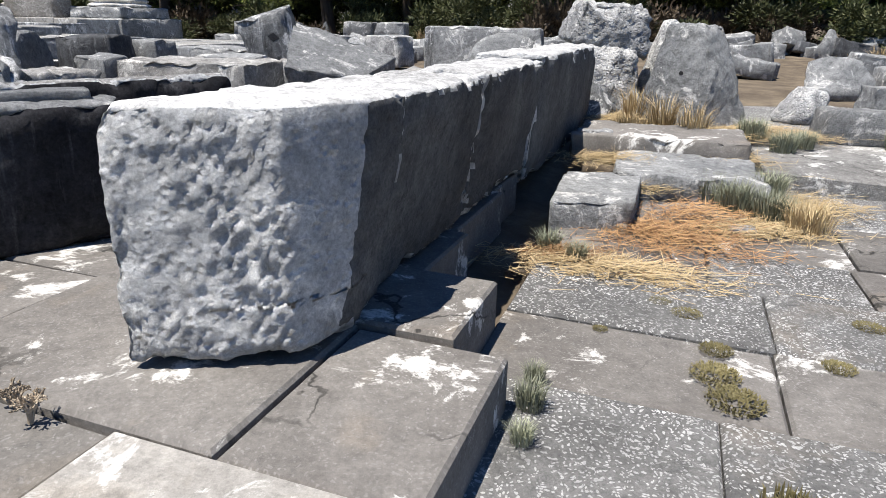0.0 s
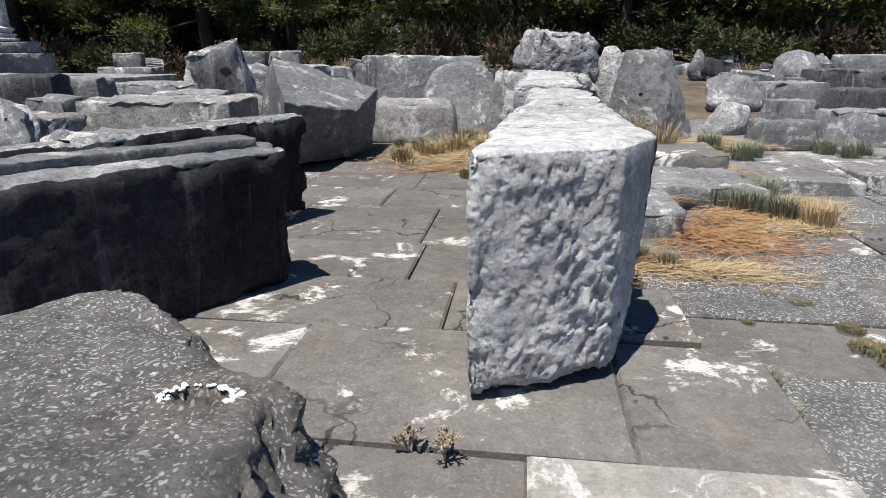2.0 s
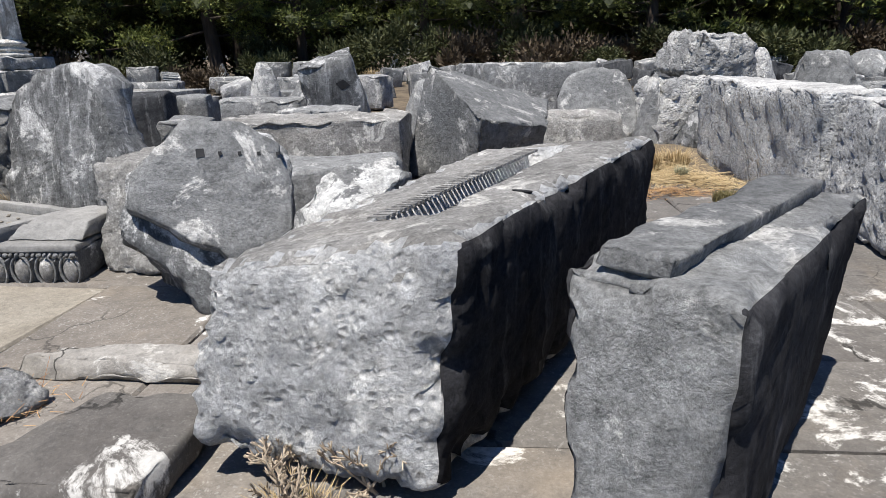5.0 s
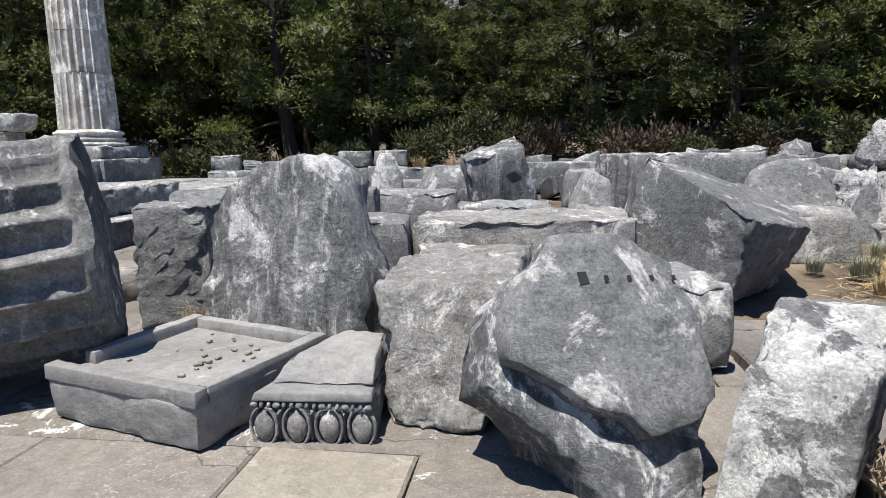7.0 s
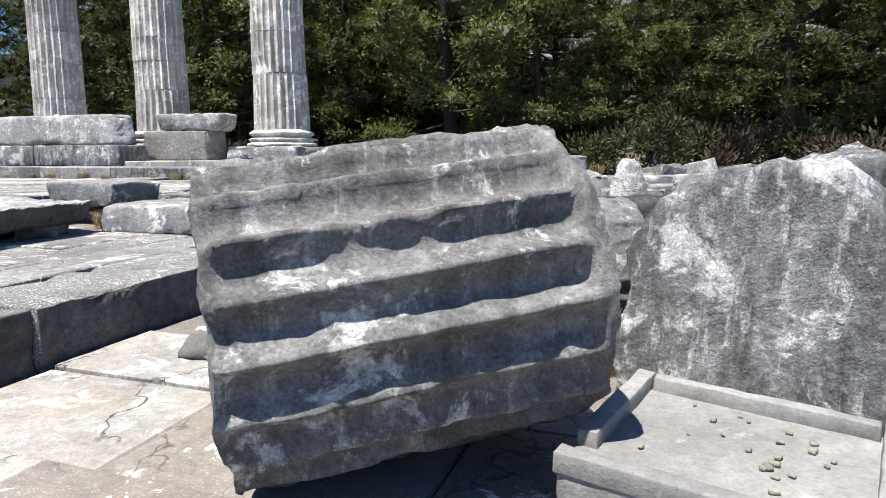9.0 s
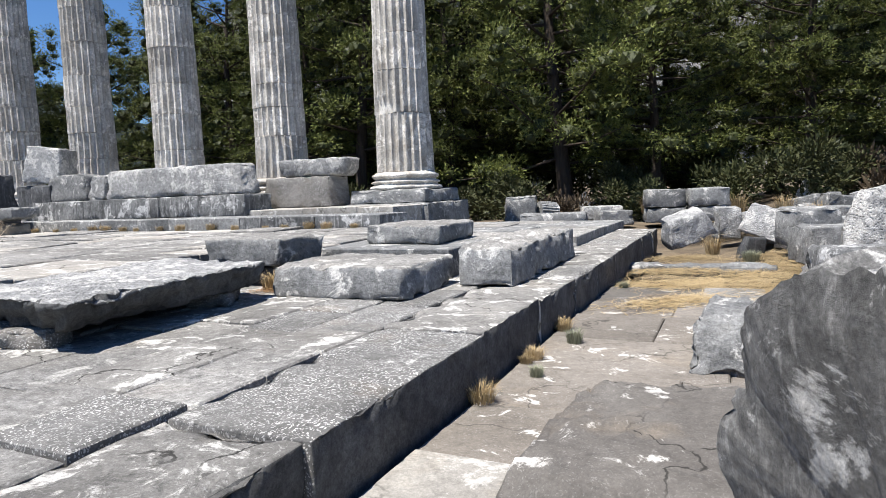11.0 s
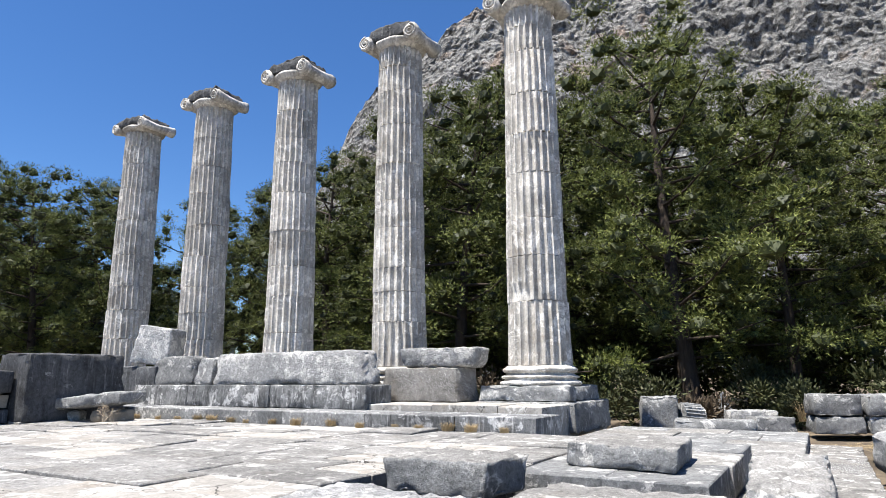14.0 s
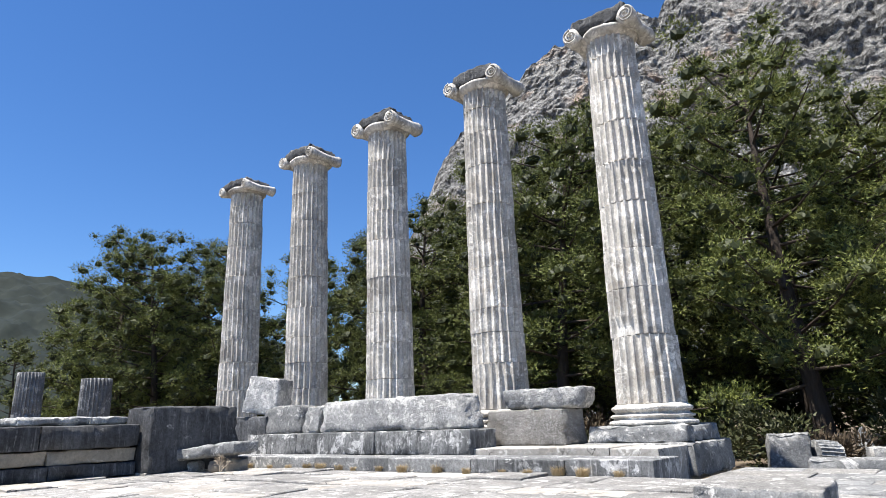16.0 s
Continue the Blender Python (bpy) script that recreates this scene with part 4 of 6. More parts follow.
slab_field(upper, [(-1.5, -0.36, [5.78, 6.63])], 0.0, 0.28, [M_PAVE_W], 4, gap=0.004)

east = base("pavement_east", (8, 0, -0.4), "rough grey paving slabs flecked with white", "pavement", kind="structure")
slab_field(east, random_rows([-4.0, -2.8, -1.6, -0.5, 0.62, 1.2, 1.83, 2.42, 3.2, 4.2], 6.42, 13.0, 0.65, 1.25, 19), -0.205, 0.2, [M_PAVE_F, M_PAVE_F, M_PAVE], 23, gap=0.004)
slab_field(east, random_rows([4.2, 5.3, 6.5, 8.0, 9.5], 7.75, 15.0, 0.9, 1.7, 21), -0.035, 0.25, [M_PAVE_F, M_TERR2, M_PAVE_F], 29, jitter=0.02)

PLAN[0] = WEST_PLAN
terrace = base("terrace_lower", (-5, 5, -0.3), "broad lowest temple step of worn grey marble slabs", "terrace", kind="structure")
worn_kerb(terrace, -3.78, -3.0, cuts(-5.0, 14.4, 1.1, 1.9, 71), 0.29, 0.62, [M_TERR2, M_TERR2, M_PAVE_F], 72)
turned(terrace, [(-4.30, -3.785, cuts(-5, 14.4, 0.45, 0.95, 4)), (-4.82, -4.305, cuts(-5, 14.4, 0.45, 0.95, 5)), (-5.34, -4.825, cuts(-5, 9.0, 0.45, 0.95, 6)), (-5.88, -5.345, cuts(-5, 6.6, 0.45, 0.95, 7)),
                 (-6.45, -5.885, cuts(-5, 6.6, 0.5, 1.0, 8)), (-7.6, -6.455, cuts(-5, 4.0, 0.8, 1.3, 9)), (-9.0, -7.61, cuts(-5, 3.4, 0.8, 1.4, 10))],
       0.29, 0.62, [M_TERR2, M_TERR2, M_PAVE_F, M_TERR], 40, gap=0.008, jitter=0.006)

middle = base("terrace_middle", (-12, 7, 0.2), "second temple step of cracked white-grey marble slabs", "terrace", kind="structure")
slab_field(middle, random_rows([3.2, 4.05, 4.7, 5.4, 6.1, 6.75], -20.0, -7.0, 0.9, 1.9, 50), 0.63, 0.5, [M_TERR, M_TERR, M_PAVE_W], 51, gap=0.009, jitter=0.012)
slab_field(middle, random_rows([6.75, 7.5, 8.2, 8.9, 9.6, 10.4], -20.0, -6.05, 0.9, 1.9, 52), 0.63, 0.5, [M_TERR, M_TERR, M_PAVE_W], 53, gap=0.009, jitter=0.012)
slab_field(middle, [(7.0, 8.3, [-6.05, -5.2, -4.33]), (8.3, 9.5, [-6.05, -5.0, -4.30]), (9.5, 10.5, [-6.05, -5.25, -4.32])], 0.60, 0.5, [M_GREY, M_TERR], 54)
slab_field(middle, random_rows([10.5, 11.6, 12.8, 14.0, 15.0], -7.2, -3.75, 0.9, 1.5, 55), 0.44, 0.5, [M_TERR, M_GREY], 56)

stylobate = base("terrace_upper", (-14, 12, 0.5), "top temple step under the columns, dark-edged grey marble", "terrace", kind="structure")
slab_field(stylobate, [(10.45, 11.5, [-20, -18.2, -16.3, -14.4, -12.3, -10.4, -8.6, -7.2])], 0.86, 0.4, [M_GREY, M_STREAK], 60, gap=0.008)
slab_field(stylobate, random_rows([11.5, 12.7, 13.9, 15.2], -25.0, -7.5, 1.2, 1.9, 61), 0.97, 0.6, [M_TERR, M_PAVE_W], 62)


# ---- blocks lying on the terraces ----
G_TERR = "blocks on the terrace"
# tops paler than the sides: smooth stone and sunlight in one colour
stone("terrace_block", (flat4(0.285, (-5.56, 5.55), (-4.09, 5.47), (-4.10, 6.55), (-5.58, 6.6)), flat4(0.58, (-5.62, 5.62), (-4.13, 5.56), (-4.15, 6.75), (-5.62, 6.75))),
      M_GREY, "long grey marble block with a tooled front on the lowest step", "stone block", G_TERR, top=M_TERR, r=0.04, rough=0.012, chip=0.05, step=0.06, seed=1.1)
stone("terrace_block", (flat4(0.285, (-3.97, 6.42), (-3.43, 6.47), (-3.45, 9.1), (-4.15, 9.1)), flat4(0.66, (-4.02, 6.52), (-3.45, 6.55), (-3.50, 9.2), (-4.2, 9.2))),
      M_GREY, "long grey block with a broken hollow top on the lowest step", "stone block", G_TERR, top=M_TERR, r=0.035, rough=0.02, chip=0.06, step=0.07, seed=2.2, sides={"T": 0.05})
stone("terrace_block", (flat4(0.60, (-5.75, 7.6), (-4.66, 7.44), (-4.72, 8.7), (-5.9, 8.8)), flat4(0.83, (-5.72, 7.62), (-4.63, 7.46), (-4.72, 8.75), (-5.9, 8.85))),
      M_GREY, "thick grey marble slab with a hewn white front edge", "stone block", G_TERR, top=M_TERR, r=0.04, rough=0.012, chip=0.05, step=0.06, seed=3.1, sides={"S": 0.035})
stone("terrace_block", (flat4(0.50, (-6.75, 5.98), (-5.88, 6.05), (-5.80, 6.75), (-6.85, 6.75)), flat4(0.80, (-6.85, 6.0), (-5.85, 6.08), (-5.78, 6.85), (-6.9, 6.85))),
      M_GREY, "tilted grey marble block with tooled end faces", "stone block", G_TERR, top=M_TERR, r=0.035, rough=0.02, chip=0.06, step=0.06, seed=4.1)
stone("terrace_block", (flat4(0.28, (-6.8, 6.1), (-5.9, 6.15), (-5.9, 6.7), (-6.8, 6.7)), flat4(0.51, (-6.8, 6.1), (-5.9, 6.15), (-5.9, 6.7), (-6.8, 6.7))),
      M_DARK, "dark rough foundation block under a tilted marble block", "stone block", G_TERR, r=0.04, rough=0.03, step=0.1, seed=4.7)
stone("broken_slab", (flat4(0.40, (-6.78, 3.55), (-5.45, 3.42), (-5.62, 5.45), (-7.0, 5.6)), flat4(0.64, (-6.86, 3.40), (-5.22, 3.28), (-5.54, 5.55), (-7.05, 5.65))),
      M_SLATE, "large white-topped slab with a jagged broken edge on low props", "stone slab", G_TERR, top=M_PALE, r=0.05, rough=0.02, chip=0.14, step=0.05, seed=5.3, sides={"S": 0.05, "E": 0.05}, wave=0.03)
for x, y, w, d, sd in ((-6.35, 3.50, 0.42, 0.26, 1), (-5.85, 3.47, 0.40, 0.26, 2), (-6.85, 3.56, 0.4, 0.26, 5), (-6.6, 4.9, 0.5, 0.4, 3), (-5.85, 5.1, 0.4, 0.4, 4)):
    stone("prop_stone", box_corners(x, y, 0.27, w, d, 0.15, 8 * sd), M_SPECK, "squat brown rubble stone propping the slab", "stone", "prop stones", r=0.04, rough=0.025, step=0.06, seed=sd + 6.6)
stone("flat_stone", box_corners(-16.3, 9.35, 0.85, 1.75, 0.75, 0.24, 12, 0, -5), M_GREY, "flat grey stone lying tilted on small props", "stone slab", G_TERR, r=0.06, rough=0.03, chip=0.08, step=0.1, seed=7.7)
stone("prop_stone", box_corners(-15.9, 9.4, 0.62, 0.75, 0.5, 0.26, 0), M_SAND, "brown rubble stone under a flat stone", "stone", "prop stones", r=0.05, rough=0.03, step=0.1, seed=8.1)
stone("prop_stone", box_corners(-16.95, 9.25, 0.62, 0.35, 0.3, 0.22, 30), M_PALE, "small pale stone beside a flat stone", "stone", "prop stones", r=0.05, rough=0.03, step=0.1, seed=8.6)

for x0, x1, sd in ((-8.3, -7.02, 1), (-9.9, -8.31, 2), (-11.6, -9.91, 3), (-13.4, -11.61, 4)):
    stone("riser_block", (flat4(0.28, (x0, 3.02), (x1, 3.02), (x1, 3.19), (x0, 3.19)), flat4(0.60, (x0, 3.02), (x1, 3.02), (x1, 3.19), (x0, 3.19))),
          M_BLACK, "black-stained riser block of the second step", "stone block", G_TERR, r=0.025, rough=0.012, chip=0.04, step=0.09, seed=sd + 9.2)

# low wall before the columns
G_WALL = "low wall before the columns"
for x0, x1, sd in ((-18.3, -16.2, 1), (-16.2, -13.6, 2), (-13.6, -11.05, 3)):
    stone("wall_course", (flat4(0.85, (x0, 11.35), (x1 - 0.02, 11.35), (x1 - 0.02, 12.3), (x0, 12.3)), flat4(1.33, (x0, 11.4), (x1 - 0.02, 11.4), (x1 - 0.02, 12.3), (x0, 12.3))),
          M_STREAK, "grey marble course with white drips along its front", "wall block", G_WALL, r=0.03, rough=0.012, chip=0.05, step=0.12, seed=sd + 10.0)
stone("wall_block", (flat4(1.32, (-15.55, 11.5), (-11.35, 11.5), (-11.2, 12.2), (-15.55, 12.2)), flat4(2.02, (-15.5, 11.6), (-11.6, 11.62), (-11.35, 12.15), (-15.5, 12.15))),
      M_PALE, "long white-grey marble block with a rounded broken end", "wall block", G_WALL, r=0.08, rough=0.03, chip=0.12, step=0.1, seed=14.0, sides={"E": 0.07})
stone("wall_block", (flat4(1.32, (-16.2, 11.5), (-15.6, 11.5), (-15.6, 12.2), (-16.2, 12.2)), flat4(1.93, (-16.1, 11.6), (-15.6, 11.6), (-15.6, 12.1), (-16.2, 12.1))),
      M_PALE, "small broken pale block in the low wall", "wall block", G_WALL, r=0.08, rough=0.05, chip=0.1, step=0.1, seed=15.0)
stone("wall_block", (flat4(1.32, (-17.9, 11.5), (-16.25, 11.5), (-16.25, 12.2), (-17.9, 12.2)), flat4(2.0, (-17.7, 11.6), (-16.35, 11.6), (-16.4, 12.1), (-17.8, 12.1))),
      M_GREY, "grey broken block in the low wall", "wall block", G_WALL, r=0.08, rough=0.04, chip=0.12, step=0.1, seed=16.0)
stone("cube_stone", box_corners(-18.1, 11.9, 1.75, 1.0, 0.9, 0.95, 25, 0, 8, 0.12), M_PALE, "pale cut stone cube standing on the wall", "stone block", G_WALL, r=0.06, rough=0.03, chip=0.1, step=0.1, seed=17.0)
stone("wall_block", box_corners(-18.2, 11.9, 0.95, 1.1, 1.0, 0.82, 10), M_DARK, "dark wall block under a pale cube", "wall block", G_WALL, r=0.05, rough=0.03, step=0.12, seed=17.6)
stone("stray_block", (flat4(0.965, (-11.55, 12.55), (-9.75, 12.65), (-9.55, 13.25), (-11.4, 13.3)), flat4(1.66, (-11.5, 12.6), (-9.8, 12.7), (-9.6, 13.2), (-11.4, 13.2))),
      M_SPECK, "squared brown-grey block between two columns", "stone block", G_WALL, r=0.04, rough=0.02, chip=0.05, step=0.1, seed=18.0)
stone("stray_block", box_corners(-10.25, 13.0, 1.66, 1.65, 0.6, 0.4, 4, 0, 0, -0.12), M_PALE, "flat pale marble slab lying on a block", "stone block", G_WALL, r=0.07, rough=0.03, chip=0.1, step=0.09, seed=19.0)
stone("corner_slab", (flat4(0.44, (-9.55, 12.75), (-7.35, 12.75), (-7.35, 15), (-9.55, 15)), flat4(0.99, (-9.55, 12.78), (-7.38, 12.78), (-7.38, 15), (-9.55, 15))),
      M_GREY, "square grey footing slab under the corner column", "stone slab", G_WALL, r=0.03, rough=0.02, chip=0.07, step=0.12, seed=20.0)

# ashlar wall at the west
G_ASH = "ashlar wall at the west"
for c, (z0, z1, mat, dx) in enumerate(((0.63, 0.92, M_DARK, 0.0), (0.92, 1.20, M_SAND, -0.06), (1.20, 1.66, M_DARK, 0.03))):
    ycut = cuts(-2.0, 8.2, 1.2, 2.1, 70 + c)
    for a, b in zip(ycut, ycut[1:]):
        stone("ashlar_block", (flat4(z0, (-18.3, a), (-17.4 + dx, a), (-17.4 + dx, b - 0.012), (-18.3, b - 0.012)), flat4(z1 - 0.006, (-18.3, a), (-17.4 + dx, a), (-17.4 + dx, b - 0.012), (-18.3, b - 0.012))),
              mat, "squared wall block in a coursed ashlar wall" if c != 1 else "recessed buff block in a coursed ashlar wall", "wall block", G_ASH, r=0.025, rough=0.014, chip=0.05, step=0.18, seed=a + c * 9)
stone("ashlar_block", (flat4(0.63, (-18.2, 8.2), (-17.0, 8.2), (-16.85, 10.3), (-18.2, 10.3)), flat4(2.0, (-18.1, 8.25), (-17.0, 8.25), (-16.9, 10.2), (-18.2, 10.2))),
      M_DARK, "tall dark wall block with pale drips", "wall block", G_ASH, r=0.04, rough=0.02, chip=0.08, step=0.12, seed=77.0)
for y, w in ((3.2, 1.3), (6.6, 1.5), (7.6, 0.8)):
    stone("flat_stone", box_corners(-18.0, y, 1.66, 0.9, w, 0.16, 4), M_PALE, "flat pale stone lying on the ashlar wall", "stone slab", G_ASH, r=0.05, rough=0.03, chip=0.08, step=0.12, seed=y + 80)

# ---- row of great blocks ----
PLAN[0] = EAST_PLAN
G_ROW = "row of great marble blocks"
def end_block():
    """The first great block: a coarse end broken forward along one upright ridge, with a smooth facet beside it."""
    corners = (flat4(0.015, (5.58, -0.15), (6.12, 0.34), (6.06, 0.62), (5.58, 0.62)), flat4(0.80, (5.57, -0.12), (6.19, 0.35), (6.20, 0.62), (5.60, 0.60)))
    v, f = rock(corners, r=0.04, rough=0.012, chip=0.03, step=0.0125, seed=21.0, freq=4.0, sides={"S": 0.007, "W": 0.010, "E": 0.005, "T": 0.005}, tool={"S": 0.008, "W": 0.007})
    for p in v:
        u = (p[0] - 5.575) / 0.60
        near = min(1.0, max(0.0, 1 - (p[1] + 0.14 - 0.49 * u) / 0.30))
        tent = min(1.0, max(0.0, u / 0.77)) if u < 0.77 else max(0.0, (1 - u) / 0.23)
        lean = 1.15 - 0.35 * p[2]
        groove = 0.018 * math.exp(-((u - 0.62 + 0.05 * p[2]) / 0.045) ** 2) * min(1.0, max(0.0, p[2] * 2.2 - 0.4))
        p[1] -= near * (0.17 * tent * lean - groove)
        if p[2] < 0.2 and near > 0.5:
            p[2] += 0.05 * max(0.0, u - 0.15)
    ob = thing("great_block", v, f, M_HEWN, "great marble block with a coarsely hewn pale end", "stone block", G_ROW)
    # pale top and slate east side: sunlight and shade set by material
    dress(dress(ob, corners, "T", M_LIT_BLEACH, 0.04, 0.0125), corners, "E", M_SLATE, 0.04, 0.0125)


end_block()
# east faces slate for shade, tops pale for sun, both by material
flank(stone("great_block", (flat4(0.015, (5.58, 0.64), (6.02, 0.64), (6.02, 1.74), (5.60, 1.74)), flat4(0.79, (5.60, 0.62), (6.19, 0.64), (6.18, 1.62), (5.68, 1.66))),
      M_HEWN, "great marble block with a pitted side and pale top", "stone block", G_ROW, r=0.04, rough=0.012, chip=0.035, step=0.018, top=M_LIT_BLEACH, seed=22.0, freq=3.4, sides={"W": 0.012, "E": 0.005}, tool={"W": 0.011}), M_SLATE, (0.985, 0, -0.17), 0.85)
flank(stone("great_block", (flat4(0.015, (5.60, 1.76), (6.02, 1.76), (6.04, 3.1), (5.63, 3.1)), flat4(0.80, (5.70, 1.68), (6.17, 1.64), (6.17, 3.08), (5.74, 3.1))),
      M_HEWN, "great marble block with a pitted side and pale top", "stone block", G_ROW, r=0.04, rough=0.012, chip=0.045, step=0.035, top=M_LIT_BLEACH, seed=23.0, freq=3.2, sides={"W": 0.02, "E": 0.006}), M_SLATE, (0.985, 0, -0.17), 0.85)
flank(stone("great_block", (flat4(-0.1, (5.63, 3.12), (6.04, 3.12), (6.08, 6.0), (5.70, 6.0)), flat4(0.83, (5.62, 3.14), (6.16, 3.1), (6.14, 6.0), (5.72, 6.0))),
      M_HEWN, "long great marble block with a rough broken end", "stone block", G_ROW, r=0.05, rough=0.015, chip=0.12, step=0.07, top=M_LIT_BLEACH, seed=24.0, sides={"W": 0.022, "E": 0.006}), M_SLATE, (0.985, 0, -0.17), 0.85)

# dark block with a rebated top
dark = base("rebated_block", (4.2, 0.25, 0.0), "dark-stained marble block with a rebated top and peg hole", "stone block", "blocks by the path")
dark_corners = (flat4(0.0, (3.97, -0.20), (4.63, 0.84), (4.50, 1.24), (3.67, -0.15)), flat4(0.665, (3.99, -0.15), (4.70, 0.82), (4.47, 1.04), (3.66, 0.13)))
v, f = rock(dark_corners, r=0.05, rough=0.010, chip=0.045, step=0.03, seed=25.0, sides={"W": 0.014, "E": 0.02})
# black holds stain and shade; grey west end and top hold the sunlight
block = dress(part("block", v, f, M_BLACK, dark, "block body, stain and shade in its black"), dark_corners, "W", M_GREY, 0.05, 0.03)
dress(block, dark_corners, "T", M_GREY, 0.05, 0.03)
v, f = rock((flat4(0.65, (3.88, 0.00), (4.55, 0.82), (4.42, 0.93), (3.74, 0.12)), flat4(0.705, (3.89, 0.00), (4.55, 0.82), (4.42, 0.92), (3.75, 0.12))),
            r=0.012, rough=0.006, chip=0.02, step=0.04, seed=25.5)
part("raised_strip", v, f, M_GREY, dark)
pocket(block, (4.9, 0.02, 0.57), (-0.78, 0.58, 0), 0.022, 12, "peg_hole", "small dark round peg hole")

# long block with a cut channel
chan = base("channelled_block", (3.6, 1.3, 0.03), "huge marble block with a long channel cut in its top", "stone block", "blocks by the path")


def channelled():
    a, b, c, d = Vector((2.68, 0.34)), Vector((3.44, 0.15)), Vector((4.36, 2.10)), Vector((3.46, 2.32))

    def high(u, w):
        return (0.55 * (1 - u) + 0.70 * u) * (1 - w) + (0.61 * (1 - u) + 0.70 * u) * w

    def at(u, w):
        p = a.lerp(b, u).lerp(d.lerp(c, u), w)
        return p.x, p.y

    u0, u1, w0, w1 = 0.43, 0.69, 0.19, 0.90
    corners = (flat4(0.03, at(0.0, -0.03), at(0.98, -0.03), at(0.98, 0.99), at(0.02, 0.99)), [(*at(u, w), high(u, w)) for u, w in ((0, 0.025), (1, 0.025), (1, 1), (0, 1))])
    v, f = rock(corners, r=0.07, rough=0.012, chip=0.06, step=0.024, seed=26.0, freq=4.0, sides={"S": 0.018, "T": 0.005, "W": 0.03}, tool={"S": 0.004})
    e1, e2 = b - a, d - a
    det = e1.x * e2.y - e1.y * e2.x
    for p in v:
        q = Vector((p[0], p[1])) - a
        u, w = (q.x * e2.y - q.y * e2.x) / det, (e1.x * q.y - e1.y * q.x) / det
        if p[2] > 0.46 and u0 < u < u1 and w0 < w < w1:
            p[2] -= 0.085
    # top paler as sunlit, east side black as shaded, both by material
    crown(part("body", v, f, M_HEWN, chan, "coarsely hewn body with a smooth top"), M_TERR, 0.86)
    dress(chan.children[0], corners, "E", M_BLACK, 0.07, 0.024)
    for k in range(40):
        w = w0 + 0.02 + (w1 - w0 - 0.05) * k / 40
        p, q = at(u0 - 0.06, w), at(u0 + 0.005, w + 0.010)
        r2, s2 = at(u0 - 0.06, w + 0.010), at(u0 + 0.005, w + 0.020)
        z = high(u0 - 0.03, w)
        vv = [(*e, z - 0.008) for e in (p, q, s2, r2)] + [(*e, z + 0.004) for e in (p, q, s2, r2)]
        part("tooling_ridge", vv, [(4, 5, 6, 7), (0, 1, 5, 4), (1, 2, 6, 5), (2, 3, 7, 6), (3, 0, 4, 7)], M_TERR, chan, smooth=False)


channelled()

def speckled_boulder():
    v, f = rock((flat4(-0.05, (4.05, -1.45), (5.62, -1.45), (5.58, -0.84), (4.55, -0.24)), flat4(0.49, (4.10, -1.36), (5.44, -1.34), (5.30, -0.88), (4.66, -0.36))),
                r=0.05, rough=0.02, chip=0.06, step=0.022, seed=28.0, sides={"E": 0.045, "T": 0.006}, wave=0.015)
    for p in v:
        q = Vector(((p[0] - 5.185) / 0.062, (p[1] + 0.965) / 0.032))
        d = q.length
        if p[2] > 0.38 and d < 2.2:
            p[2] += -0.045 * math.exp(-(d / 0.8) ** 4) + 0.008 * math.exp(-((d - 1.25) / 0.3) ** 2)
    boulder = thing("speckled_boulder", v, f, M_SPECK, "broad grey-brown boulder flecked with white", "boulder", "blocks by the path")
    rng = random.Random(5)
    high = max(p[2] for p in v if abs(p[0] - 5.185) < 0.08 and abs(p[1] + 0.965) < 0.05)
    vv, ff = [], []
    for k in range(46):
        a = rng.uniform(-0.5, 3.9)
        r = 1.1 + rng.gauss(0, 0.13)
        c = Vector((5.185 + 0.062 * r * math.cos(a), -0.965 + 0.034 * r * math.sin(a), high - 0.003))
        s = rng.uniform(0.004, 0.008)
        n = len(vv)
        for w in ((1, 0, 0), (0, 1, 0), (-1, 0, 0), (0, -1, 0), (0, 0, 0.8), (0, 0, -1)):
            vv.append(c + Vector(w) * s * rng.uniform(0.7, 1.3))
        for e in range(4):
            ff += [(n + e, n + (e + 1) % 4, n + 4), (n + (e + 1) % 4, n + e, n + 5)]
    part("crystal_rim", vv, ff, M_WHITE, boulder, "white crystal rim round a small hollow", smooth=False)


M_WHITE = plain("white_crystal", [(0.3, (0.55, 0.54, 0.52)), (0.7, (0.78, 0.77, 0.75))], 60.0)
speckled_boulder()
stone("broken_slab", (flat4(-0.27, (6.36, 2.48), (6.86, 2.62), (6.86, 3.3), (6.30, 3.3)), flat4(-0.01, (6.36, 2.46), (6.87, 2.62), (6.85, 3.45), (6.30, 3.4))),
      M_GREY, "low grey slab end half buried in straw", "stone slab", "blocks by the path", r=0.02, rough=0.008, chip=0.03, step=0.06, seed=29.0)
stone("broken_slab", box_corners(7.15, 4.1, -0.25, 1.1, 1.2, 0.24, 4), M_GREY, "low weathered slab among dry grass", "stone slab", "blocks by the path", r=0.03, rough=0.02, chip=0.05, step=0.08, seed=29.6)
stone("broken_slab", box_corners(6.9, 4.9, -0.15, 1.5, 0.9, 0.26, 0), M_PAVE, "low weathered slab among dry grass", "stone slab", "blocks by the path", r=0.03, rough=0.02, chip=0.05, step=0.08, seed=29.9)
stone("small_stone", box_corners(7.52, 2.84, -0.205, 0.16, 0.11, 0.05, 10), M_PALE, "small white stone on the paving", "stone", "small stones", r=0.02, rough=0.012, step=0.03, seed=30.2)
